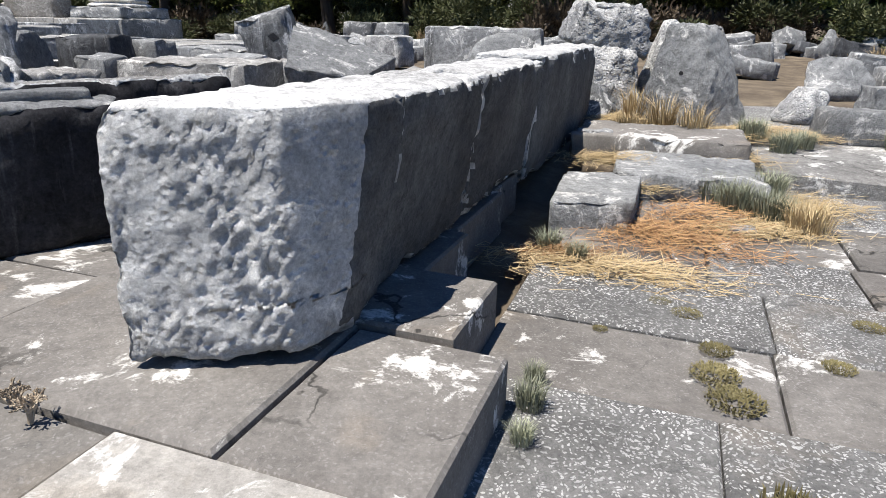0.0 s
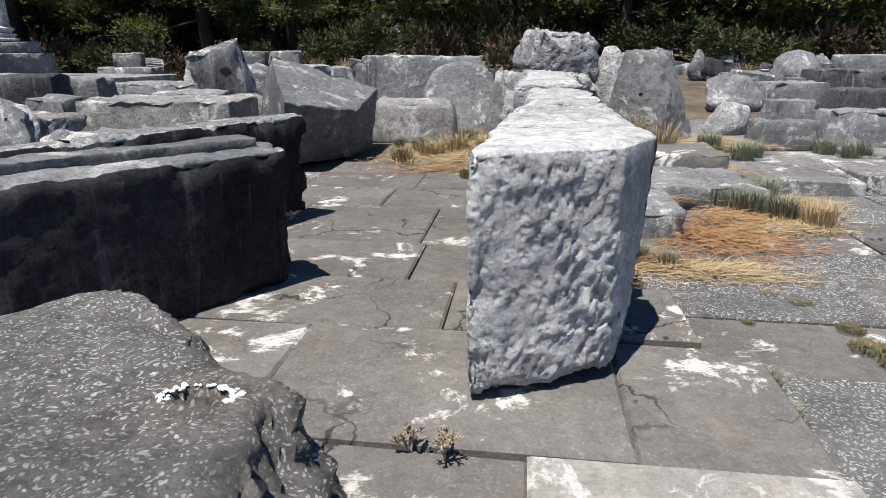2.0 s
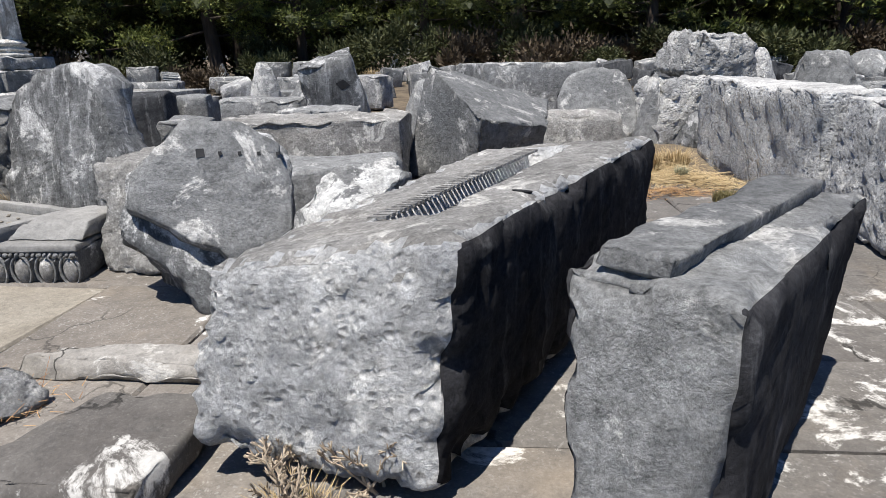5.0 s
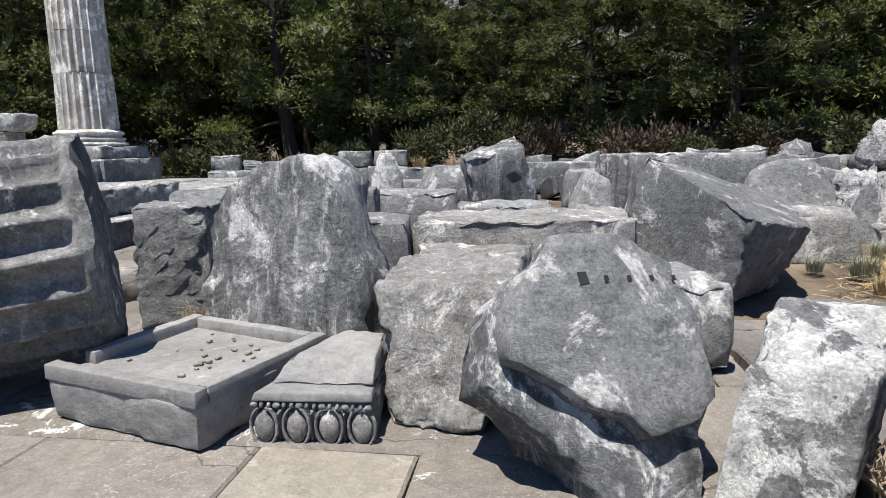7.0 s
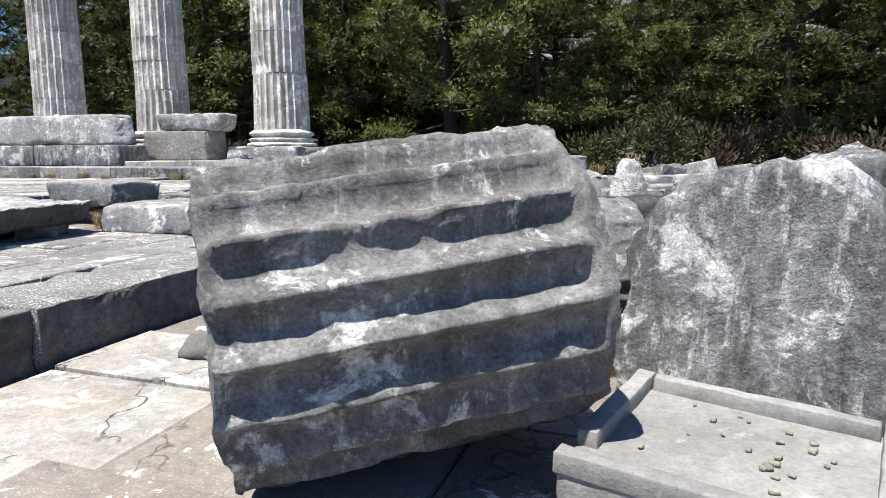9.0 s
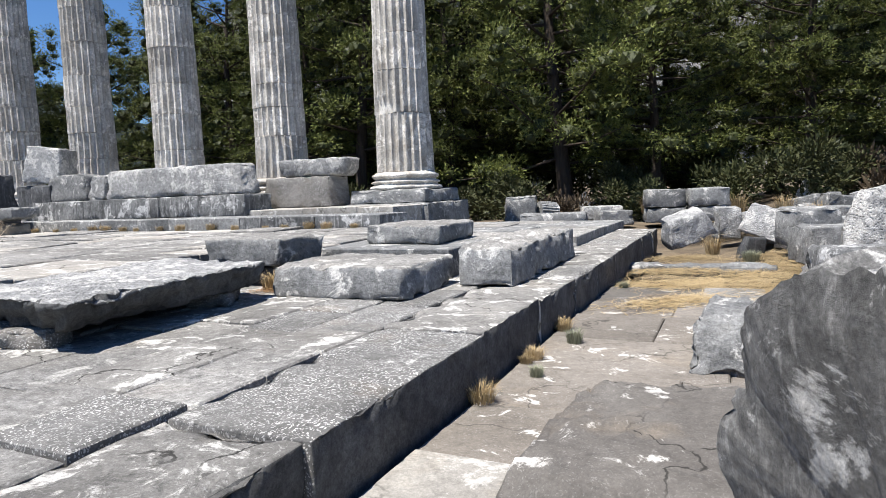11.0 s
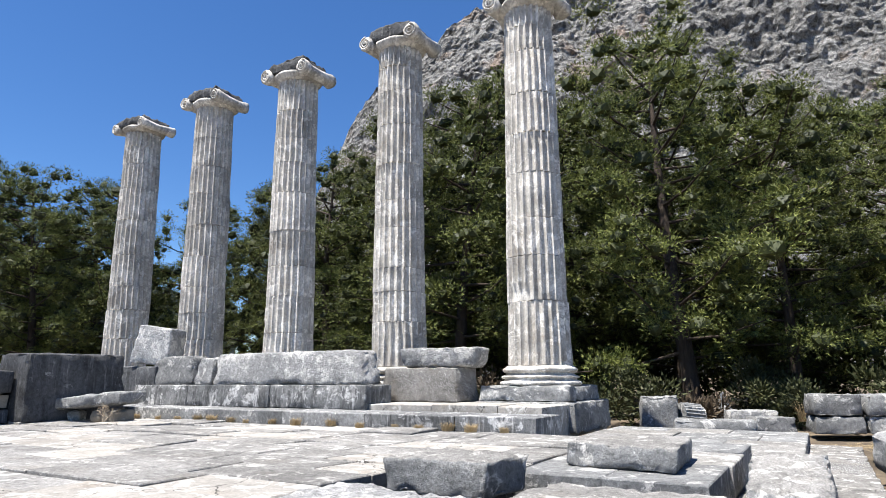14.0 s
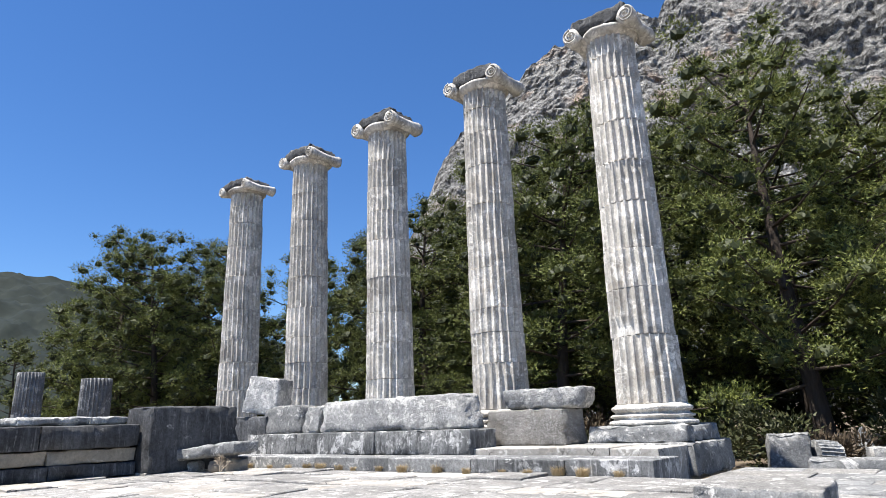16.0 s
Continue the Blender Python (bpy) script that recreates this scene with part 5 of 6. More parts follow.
stone("small_stone", box_corners(6.35, 4.6, 0.0, 0.32, 0.16, 0.13, 20), M_PALE, "small white stone in the straw", "stone", "small stones", r=0.03, rough=0.012, step=0.04, seed=30.4)

# ---- fallen drum lying on its side ----
def lying_drum(name, left, right, radius, seed, material, label, flute_depth=0.055, turn=0.0, count=24):
    left, right = Vector(left), Vector(right)
    axis = (right - left).normalized()
    side = axis.cross(Vector((0, 0, 1))).normalized()
    up = side.cross(axis).normalized()
    ring = flutes(count, flute_depth, 12)
    n, rings = len(ring), 44
    ln = (right - left).length
    verts, faces = [], []
    for k in range(rings + 1):
        f = k / rings
        for a, dip in ring:
            ang = a + turn
            q = left + axis * (ln * f) + side * (radius * math.cos(ang)) + up * (radius * math.sin(ang))
            wear = noise.fractal(q * 2.4 + Vector((seed, 0, 0)), 0.8, 2.1, 5)
            fine = noise.fractal(q * 9 + Vector((seed, 0, 0)), 0.8, 2.1, 4)
            end = max(0.0, 1 - min(f, 1 - f) / 0.06)
            dip *= min(1.0, max(0.0, (0.955 - f) / 0.03)) ** 0.5 * min(1.0, max(0.0, (f - 0.01) / 0.03)) ** 0.5
            crest = 1 - dip / max(flute_depth, 1e-6)
            rr = radius - dip - 0.02 * crest * max(0, fine + 0.2) - crest * 0.05 * max(0.0, wear - 0.12) + 0.006 * wear - end * end * (0.012 + 0.05 * max(0, wear))
            verts.append(left + axis * (ln * (f + (0.03 * wear * end))) + side * (rr * math.cos(ang)) + up * (rr * math.sin(ang)))
    for j in range(rings):
        for i in range(n):
            a, b = j * n + i, j * n + (i + 1) % n
            faces.append((a, a + n, b + n, b))
    drum = base(name, tuple((left + right) / 2 - Vector((0, 0, radius))), label, "column drum", "fallen column drums")
    part("fluted_shell", verts, faces, material, drum)

    for k, sgn in ((0, -1), (rings, 1)):
        vs, fs = [verts[k * n + i] for i in range(n)], []
        last = list(range(n))
        c = left if sgn < 0 else right
        for s in (0.8, 0.55, 0.3, 0.08):
            ringv = []
            for a, dip in ring:
                ang = a + turn
                p = c + side * (radius * s * math.cos(ang)) + up * (radius * s * math.sin(ang))
                p += axis * (0.02 * noise.fractal(p * 5, 0.8, 2, 4) + sgn * 0.012)
                ringv.append(len(vs))
                vs.append(p)
            for i in range(n):
                j = (i + 1) % n
                fs.append((last[i], last[j], ringv[j], ringv[i]) if sgn > 0 else (last[i], ringv[i], ringv[j], last[j]))
            last = ringv
        fs.append(tuple(last) if sgn > 0 else tuple(reversed(last)))
        part("end_face", vs, fs, material, drum, "rough flat end face")
    return drum


lying_drum("fluted_drum", (-1.49, 2.05, 0.51), (-0.42, 2.72, 0.67), 0.60, 3.0, M_DRUM, "fallen fluted column drum with broken deep flutes", 0.078, turn=0.02, count=20)
lying_drum("fluted_drum", (-0.75, 4.05, 0.40), (-0.15, 4.3, 0.42), 0.45, 7.0, M_GREY, "smaller fallen grey column drum behind others", 0.02)

# ---- upright slab, tray, carved block ----
v, f = plate([(-0.05, -0.05), (-0.08, 0.3), (0.02, 0.45), (0.0, 0.75), (0.12, 0.93), (0.35, 1.06), (0.62, 1.14), (0.84, 1.10), (0.98, 0.98), (1.05, 0.70), (1.16, 0.45), (1.18, 0.1), (1.05, -0.05)],
             (-0.12, 3.25, 0.0), (0.94, -0.34, 0), (0.02, 0.16, 1.0), 0.28, 0.022, 2.0)
thing("upright_slab", v, f, M_STREAK, "upright broken marble slab streaked black and white", "stone slab", "fallen temple blocks")

tray = base("hollowed_slab", (0.25, 2.3, -0.06), "shallow hollowed marble tray slab filled with dust and pebbles", "carved stone", "carved temple stones")


def build_tray():
    o = [Vector(p) for p in ((-0.30, 2.05), (0.58, 1.77), (0.86, 2.60), (-0.05, 2.95))]

    def at(u, w):
        p = o[0].lerp(o[1], u).lerp(o[3].lerp(o[2], u), w)
        return p.x, p.y

    v, f = rock((flat4(-0.06, at(0.02, 0.02), at(0.98, 0.02), at(0.97, 0.97), at(0.03, 0.97)), flat4(0.145, at(0, 0), at(1, 0), at(1, 1), at(0, 1))),
                r=0.012, rough=0.004, chip=0.012, step=0.035, seed=41.0, sides={"S": 0.010, "T": 0.003})
    part("basin", v, f, M_DUSTY, tray, "rough-sided basin with a dusty floor")
    for ua, ub, wa, wb in ((0, 1, 0, 0.085), (0, 0.085, 0.22, 1), (0.915, 1, 0.085, 1), (0.085, 0.915, 0.92, 1)):
        v, f = rock((flat4(0.13, at(ua, wa), at(ub, wa), at(ub, wb), at(ua, wb)), flat4(0.205, at(ua + 0.003, wa + 0.003), at(ub - 0.003, wa + 0.003), at(ub - 0.003, wb - 0.003), at(ua + 0.003, wb - 0.003))),
                    r=0.008, rough=0.002, chip=0.006, step=0.05, seed=42.0 + ua + wb)
        part("rim", v, f, M_DUSTY, tray, "smooth raised rim")
    rng = random.Random(6)
    for _ in range(22):
        x, y = at(rng.uniform(0.2, 0.85), rng.uniform(0.25, 0.85))
        s = rng.uniform(0.010, 0.026)
        stone("pebble", box_corners(x, y, 0.146, s * 1.5, s, s * 0.7, rng.uniform(0, 180)), M_SAND, "small pale pebble lying in the tray", "pebble", "pebbles in the tray", r=s * 0.3, rough=0.003, chip=0.003, step=0.01, seed=rng.random())


build_tray()

carved = base("carved_block", (1.0, 2.2, -0.06), "carved moulding block with a band of eggs and darts", "carved stone", "carved temple stones")


def build_carved():
    v, f = rock((flat4(-0.06, (0.74, 1.93), (1.25, 1.95), (1.24, 2.55), (0.86, 2.55)), flat4(0.115, (0.74, 1.94), (1.25, 1.95), (1.22, 2.58), (0.90, 2.58))),
                r=0.012, rough=0.006, chip=0.02, step=0.04, seed=51.0)
    part("block", v, f, M_GREY, carved)
    v, f = rock((flat4(0.11, (0.735, 1.92), (1.255, 1.94), (1.22, 2.58), (0.90, 2.58)), flat4(0.15, (0.75, 1.93), (1.25, 1.95), (1.22, 2.58), (0.90, 2.58))),
                r=0.01, rough=0.004, chip=0.012, step=0.05, seed=52.0)
    part("fillet", v, f, M_DUSTY, carved)
    v, f = rock((flat4(0.15, (0.79, 2.02), (1.24, 2.03), (1.21, 2.58), (0.92, 2.58)), flat4(0.24, (0.84, 2.12), (1.22, 2.14), (1.18, 2.56), (0.98, 2.56))),
                r=0.012, rough=0.007, chip=0.02, step=0.035, seed=53.0)
    part("sloping_back", v, f, M_DUSTY, carved, "pale broken upper back")
    for k in range(4):
        x = 0.795 + 0.137 * k
        y = 1.925 + 0.02 * k / 3
        vv, ff = [], []
        for j in range(9):
            th = math.pi * j / 8
            for i in range(16):
                a = math.tau * i / 16
                s = math.sin(th)
                zz = math.cos(th)
                vv.append((x + 0.046 * s * math.cos(a) * (1.0 - 0.25 * max(0, -zz)), y + 0.034 * s * math.sin(a), 0.003 + 0.074 * zz))
        for j in range(8):
            for i in range(16):
                ff.append((j * 16 + i, (j + 1) * 16 + i, (j + 1) * 16 + (i + 1) % 16, j * 16 + (i + 1) % 16))
        part("egg", vv, ff, M_TERR, carved, "smooth carved egg")
        for sx in (-1, 1):
            vv, ff = [], []
            for j in range(11):
                a = math.pi * (0.08 + 0.84 * j / 10)
                cx, cz = x + sx * 0.057 * math.sin(a), 0.01 + 0.085 * math.cos(a)
                for q in range(6):
                    b = math.tau * q / 6
                    vv.append((cx + 0.008 * math.cos(b), y - 0.012 + 0.012 * math.sin(b), cz))
            for j in range(10):
                for q in range(6):
                    ff.append((j * 6 + q, (j + 1) * 6 + q, (j + 1) * 6 + (q + 1) % 6, j * 6 + (q + 1) % 6))
            part("egg_shell", vv, ff, M_GREY, carved)
        if k < 3:
            vv = [(x + 0.0685 - 0.009, y, 0.08), (x + 0.0685 + 0.009, y, 0.08), (x + 0.0685, y, -0.055), (x + 0.0685, y - 0.035, 0.07), (x + 0.0685, y - 0.025, -0.04)]
            part("dart", vv, [(0, 3, 4, 2), (3, 1, 2, 4), (0, 1, 3)], M_GREY, carved, smooth=False)
    for k in range(16):
        x = 0.75 + 0.0325 * k
        wide = 0.016 if k % 3 == 0 else 0.008
        vv, ff = lathe([(0.002, -wide), (0.012, -wide * 0.5), (0.013, wide * 0.5), (0.002, wide)], (0, 0, 0), 8)
        part("bead", [(x + p[2], 1.925 + p[0], 0.097 + p[1]) for p in vv], ff, M_GREY, carved)


build_carved()

stone("cubic_block", (flat4(-0.06, (1.27, 2.10), (1.72, 1.99), (1.98, 2.9), (1.30, 3.05)), flat4(0.55, (1.18, 2.32), (1.82, 2.26), (1.90, 3.40), (1.20, 3.42))),
      M_TERR, "large squared block with a grooved pale top", "stone block", "fallen temple blocks", r=0.05, rough=0.022, chip=0.07, step=0.035, seed=61.0, sides={"S": 0.03})

# broken disc with a row of dowel holes
disc = base("holed_drum", (2.2, 1.6, -0.06), "broken tilted drum with a row of dowel holes", "column drum", "fallen column drums")


def build_disc():
    c = Vector((2.13, 1.72, 0.43))
    nrm = Vector((0.34, -0.74, 0.56)).normalized()
    along = Vector((0, 0, 1)).cross(nrm).normalized()
    up = nrm.cross(along).normalized()
    outline = [(-0.07, 0.43), (0.21, 0.43), (0.38, 0.29), (0.41, 0.06), (0.37, -0.22), (0.28, -0.28), (0.08, -0.31), (0.03, -0.23), (-0.09, -0.2), (-0.19, -0.1), (-0.28, -0.03), (-0.35, 0.01), (-0.32, 0.17), (-0.2, 0.3)]
    v, f = plate(outline, c + nrm * 0.02, along, up, 0.11, 0.014, 5.0)
    part("face", v, f, M_GREY, disc, "pitted grey upper face with a broken lip")
    outline = [(-0.03, 0.47), (0.25, 0.46), (0.43, 0.3), (0.43, -0.01), (0.4, -0.22), (0.31, -0.3), (0.24, -0.56), (0.1, -0.57), (-0.06, -0.53), (-0.14, -0.39), (-0.28, -0.2), (-0.43, -0.03), (-0.33, 0.21), (-0.17, 0.34)]
    v, f = plate(outline, c - nrm * 0.08, along, up, 0.30, 0.028, 6.0)
    part("body", v, f, M_STREAK, disc, "coarse broken body")
    for k in range(5):
        u = 0.0 + 0.093 * k
        s = 0.02 if k == 0 else 0.009
        m0 = c + nrm * 0.022 + along * u + up * (0.262 - 0.008 * k)
        vv = [m0 + along * (dx * s) + up * (dy * s * 1.25) + nrm * 0.004 for dx, dy in ((-1, -1), (1, -0.8), (0.9, 1), (-1, 1))]
        vv += [m0 + along * (dx * s * 0.6) + up * (dy * s * 0.8) - nrm * 0.02 for dx, dy in ((-1, -1), (1, -0.8), (0.9, 1), (-1, 1))]
        # flat dark quad: the hole's shade is colour, nothing is cut
        part("dowel_hole", vv, [(0, 1, 2, 3)], M_HOLE, disc, "dark square dowel hole", smooth=False)


build_disc()

stone("white_block", (flat4(-0.06, (2.48, 1.58), (2.79, 1.38), (3.14, 1.92), (2.70, 2.05)), [(2.59, 1.66, 0.44), (2.89, 1.44, 0.46), (3.14, 1.80, 0.57), (2.76, 1.86, 0.61)]),
      M_SPLIT, "pale jagged block leaning beside the channelled block", "stone block", "fallen temple blocks", r=0.022, rough=0.012, chip=0.05, step=0.022, seed=63.0, wave=0.03, freq=2.0)
stone("low_rock", (flat4(-0.06, (1.15, 0.35), (1.85, 0.35), (1.98, 0.72), (1.15, 0.85)), flat4(0.20, (1.15, 0.42), (1.66, 0.45), (1.70, 0.70), (1.15, 0.78))),
      M_PALE, "low rough pale rock at the path's edge", "rock", "fallen temple blocks", r=0.06, rough=0.04, chip=0.08, step=0.035, seed=64.0)
stone("low_slab", (flat4(-0.07, (2.0, 0.10), (2.62, 0.05), (2.66, 0.62), (2.18, 0.60)), flat4(0.06, (2.05, 0.12), (2.62, 0.08), (2.66, 0.60), (2.25, 0.58))),
      M_PAVE, "low grey slab with a pale rim before the channelled block", "stone slab", "fallen temple blocks", r=0.025, rough=0.012, chip=0.03, step=0.04, seed=65.0)
stone("low_slab", (flat4(-0.07, (1.66, 0.86), (2.46, 0.82), (2.46, 1.02), (1.80, 1.02)), flat4(0.02, (1.70, 0.90), (2.44, 0.86), (2.44, 1.02), (1.82, 1.02))),
      M_PAVE_W, "thin raised slab edge of bleached marble", "stone slab", "fallen temple blocks", r=0.015, rough=0.012, chip=0.03, step=0.04, seed=66.0)

# wedge-shaped block
stone("wedge_block", (flat4(-0.05, (3.36, 4.32), (3.88, 4.90), (3.95, 5.4), (2.60, 5.10)), [(3.42, 4.06, 0.60), (4.00, 4.56, 0.48), (4.05, 5.3, 0.66), (2.88, 5.16, 1.04)]),
      M_GREY, "sharp wedge-shaped marble block with a dark broken flank", "stone block", "fallen temple blocks", r=0.02, rough=0.014, chip=0.04, step=0.04, seed=67.0, sides={"S": 0.022, "T": 0.005, "W": 0.006})

# ---- field of fallen stones ----
stone("pillar_block", (flat4(-0.06, (-0.78, 3.50), (-0.28, 3.60), (-0.32, 4.0), (-0.82, 3.9)), flat4(0.78, (-0.76, 3.50), (-0.26, 3.60), (-0.32, 4.0), (-0.80, 3.9))),
      M_GREY, "dark block with a pale hewn edge", "stone block", "fallen temple blocks", r=0.03, rough=0.03, chip=0.06, step=0.05, seed=68.0)
field_stone(0.55, 7.02, 1.15, 0.7, -0.05, 0.62, 6, M_GREY, "long grey block with a dark shaded side", 72.0)
field_stone(0.18, 5.85, 0.46, 0.5, 0.0, 0.74, 6, M_GREY, "dark squared block with dry grass before it", 74.0)
field_stone(0.77, 4.4, 0.46, 0.45, -0.05, 0.60, 6, M_GREY, "small grey block behind the upright slab", 75.0)
field_stone(1.85, 4.75, 1.75, 0.75, -0.05, 0.58, 2, M_TERR, "long flat-topped grey block", 76.0, taper=0.02)
field_stone(1.66, 5.6, 0.95, 0.4, 0.0, 0.60, 6, M_GREY, "narrow grey block with a white top edge", 77.0)
field_stone(2.45, 3.1, 0.9, 0.7, -0.06, 0.42, 10, M_GREY, "low flat grey block behind the holed drum", 77.5)
socketed = field_stone(1.70, 6.75, 0.72, 0.55, 0.0, 1.02, 10, M_STREAK, "tilted block with a diamond-shaped socket", 78.0, name="socketed_block", ry=-14, rx=10)
field_stone(3.12, 16.1, 1.9, 0.8, 0.1, 0.66, 6, M_GREY, "long low grey block in the distance", 79.0)
holed = field_stone(4.15, 8.6, 1.75, 0.55, 0.0, 0.98, 4, M_GREY, "broad upright grey slab with a round hole", 80.0, taper=0.06)
field_stone(3.35, 9.2, 0.9, 0.5, 0.0, 0.98, 2, M_STREAK, "grey block behind a broad slab", 80.5)
field_stone(4.35, 5.9, 1.05, 0.7, -0.05, 0.50, 6, M_TERR, "low rounded grey slab in dry grass", 81.0, r=0.1)
field_stone(3.0, 10.5, 0.9, 0.6, 0.05, 0.7, 20, M_GREY, "grey block among fallen stones", 82.0)
field_stone(0.9, 12.0, 1.0, 0.6, 0.1, 0.75, -15, M_PALE, "pale block among fallen stones", 83.0)
field_stone(-0.6, 12.6, 0.8, 0.6, 0.1, 0.7, 30, M_GREY, "grey block among fallen stones", 84.0)
field_stone(2.2, 13.5, 1.2, 0.7, 0.1, 0.75, 10, M_GREY, "grey block among fallen stones", 85.0)
field_stone(-0.17, 5.2, 0.8, 0.6, -0.05, 0.80, 14, M_DARK, "dark block with a thin pale cap", 86.0)
v, f = plate([(-0.5, -0.4), (-0.52, 0.1), (-0.36, 0.42), (0.05, 0.52), (0.34, 0.40), (0.5, 0.02), (0.46, -0.36), (0.1, -0.5)], (4.84, 7.0, 0.46), (0.99, 0.1, 0), (-0.05, 0.4, 0.92), 0.25, 0.02, 8.0)
thing("round_slab", v, f, M_GREY, "smooth round-edged grey slab leaning on others", "stone slab", "fallen temple blocks")
lump("boulder", -0.30, 9.45, 0.0, 0.6, 0.5, 0.98, M_PALE, "pale rough upright boulder", 1.0)
lump("boulder", 0.67, 9.3, 0.0, 1.1, 0.9, 0.80, M_GREY, "low grey boulder with a pale top", 2.0)
lump("boulder", 0.19, 20.9, 0.25, 1.0, 0.9, 0.9, M_PALE, "pale pointed boulder in the distance", 3.0, peak=0.75)
lump("boulder", 2.60, 7.1, 0.0, 0.62, 0.5, 0.76, M_GREY, "broken grey boulder among blocks", 4.0)
lump("boulder", 2.42, 5.65, 0.0, 0.46, 0.4, 0.53, M_TERR, "small rounded grey boulder", 5.0)
for x, y, w, d, z, t, rz, rx, ry, sd in ((5.92, 6.95, 1.35, 1.0, -0.05, 0.78, 12, 0, 0, 6.0), (6.02, 7.05, 0.98, 0.8, 0.66, 1.22, 24, 6, 7, 6.6)):
    stone("boulder", box_corners(x, y, z, w, d, t - z, rz, rx, ry, 0.22), M_PALE, "great layered boulder blotched with white lichen", "boulder", "fallen temple blocks",
          r=0.09, rough=0.045, chip=0.14, step=0.045, seed=sd, wave=0.10)
lump("boulder", 5.36, 6.55, -0.05, 0.5, 0.45, 0.86, M_GREY, "pointed grey boulder leaning on a great one", 7.0, peak=0.6, n=40)
lump("boulder", 5.95, 6.3, -0.1, 0.9, 0.6, 0.5, M_STREAK, "dark low boulder at the foot of a great one", 7.4, n=40)
cone = stone("cone_rock", (flat4(-0.12, (6.55, 5.92), (7.38, 5.70), (7.86, 6.45), (6.85, 6.75)), flat4(1.08, (6.80, 6.15), (7.21, 6.05), (7.44, 6.42), (6.95, 6.58))),
             M_GREY, "cone-shaped pale grey rock with a drilled hole", "rock", "fallen temple blocks", r=0.08, rough=0.016, chip=0.06, step=0.035, seed=8.0, wave=0.09)
lump("boulder", 6.80, 7.4, 0.0, 0.7, 0.7, 1.05, M_PALE, "pale boulder behind the cone-shaped rock", 9.0, peak=0.2)
lump("boulder", 10.24, 16.8, 0.3, 0.6, 0.6, 0.75, M_GREY, "grey pointed boulder in the distance", 10.0, peak=0.4)
lump("boulder", 8.40, 7.3, -0.05, 0.6, 0.45, 0.42, M_PALE, "white boulder beside the paving", 11.0)
lump("boulder", 9.27, 10.3, 0.0, 1.2, 0.8, 0.6, M_GREY, "grey layered boulder in rubble", 12.0)
lump("boulder", 11.7, 13.9, 0.2, 1.0, 0.9, 0.8, M_GREY, "grey boulder near the wood", 13.0)
for i, (x, y, w, d, z, t, rz, mt_) in enumerate(((10.64, 14.6, 0.75, 0.6, 0.1, 0.52, 8, M_GREY), (10.5, 10.9, 1.1, 0.8, 0.0, 0.5, 8, M_GREY), (12.0, 12.4, 1.4, 0.9, 0.0, 0.68, 4, M_DARK),
                                                (14.0, 15.4, 1.8, 1.0, 0.1, 0.92, 0, M_GREY), (9.6, 8.5, 0.65, 0.5, -0.05, 0.36, 12, M_GREY), (9.75, 6.5, 1.0, 0.6, -0.12, 0.38, 4, M_GREY))):
    field_stone(x, y, w, d, z, t, rz, mt_, "grey temple block in the eastern rubble", 90.0 + i)
for i, (x, y, w, d, z, t, rz, mt_) in enumerate(((10.85, 8.8, 1.1, 0.7, -0.05, 0.50, 4, M_DARK), (8.75, 6.3, 0.7, 0.5, -0.1, 0.27, 8, M_GREY), (12.6, 9.6, 1.5, 0.9, 0, 0.55, 0, M_GREY),
                                                (11.5, 6.8, 1.3, 0.8, -0.1, 0.4, 8, M_GREY), (13.5, 11.5, 1.4, 1.0, 0.0, 0.8, 3, M_GREY))):
    field_stone(x, y, w, d, z, t, rz, mt_, "low grey block in the eastern rubble", 100.0 + i)

pocket(socketed, (1.75, 4.0, 0.8), (0, 1, 0), 0.085, 4, "socket", "dark diamond-shaped socket", 0.7)
pocket(holed, (4.47, 6.0, 0.51), (0, 1, 0), 0.045, 12, "round_hole", "dark round hole")
pocket(cone, (7.02, 4.5, 0.57), (0, 1, 0), 0.022, 10, "drilled_hole", "small dark drilled hole")
pocket(chan.children[0], (3.62, 0.80, 1.5), (0, 0, -1), 0.034, 12, "lifting_hole", "small dark oval hole", 0.5)

# far rubble before the wood
def far_rubble():
    rng = random.Random(909)
    words = ("grey broken block in the far rubble", "pale tumbled block in the far rubble", "dark low block in the far rubble")
    for i in range(100):
        x, y = rng.uniform(-1.5, 19.0), rng.uniform(11.5, 20.0)
        if x < 2 and y < 13 or (3.0 < x < 8.0 and y < 12.5):
            continue
        k = rng.choice((0, 0, 1, 2, 2))
        g = ground_height(x, y)
        field_stone(x, y, rng.uniform(0.35, 1.1), rng.uniform(0.3, 0.7), g - 0.05, g + rng.uniform(0.18, 0.5), rng.uniform(-40, 40), (M_GREY, M_PALE, M_DARK)[k], words[k], 200.0 + i,
                    rx=rng.gauss(0, 7), ry=rng.gauss(0, 9), step=0.2)


far_rubble()
PLAN[0] = WEST_PLAN

# stones east of the terrace
for z0, z1, sd in ((0.15, 0.55, 1), (0.55, 1.02, 2)):
    for k in range(2):
        field_stone(-3.3 + 1.05 * k, 18.9 + 0.25 * k, 1.02, 0.9, z0, z1, 14, M_GREY, "grey squared block in a two-course stack", 110.0 + sd + k * 3, taper=0.02)
field_stone(-2.35, 13.95, 0.95, 0.6, -0.12, 0.42, 25, M_PALE, "white broken block with a dark shaded side", 120.0, ry=-20, rx=10, taper=0.25)
field_stone(-1.70, 15.2, 0.5, 0.4, 0.0, 0.66, 20, M_PALE, "pale upright stone among rubble", 121.0)
field_stone(-1.12, 14.5, 0.75, 0.55, -0.1, 0.5, -20, M_PALE, "pale tilted block among rubble", 120.5, ry=18, rx=-12, taper=0.2)
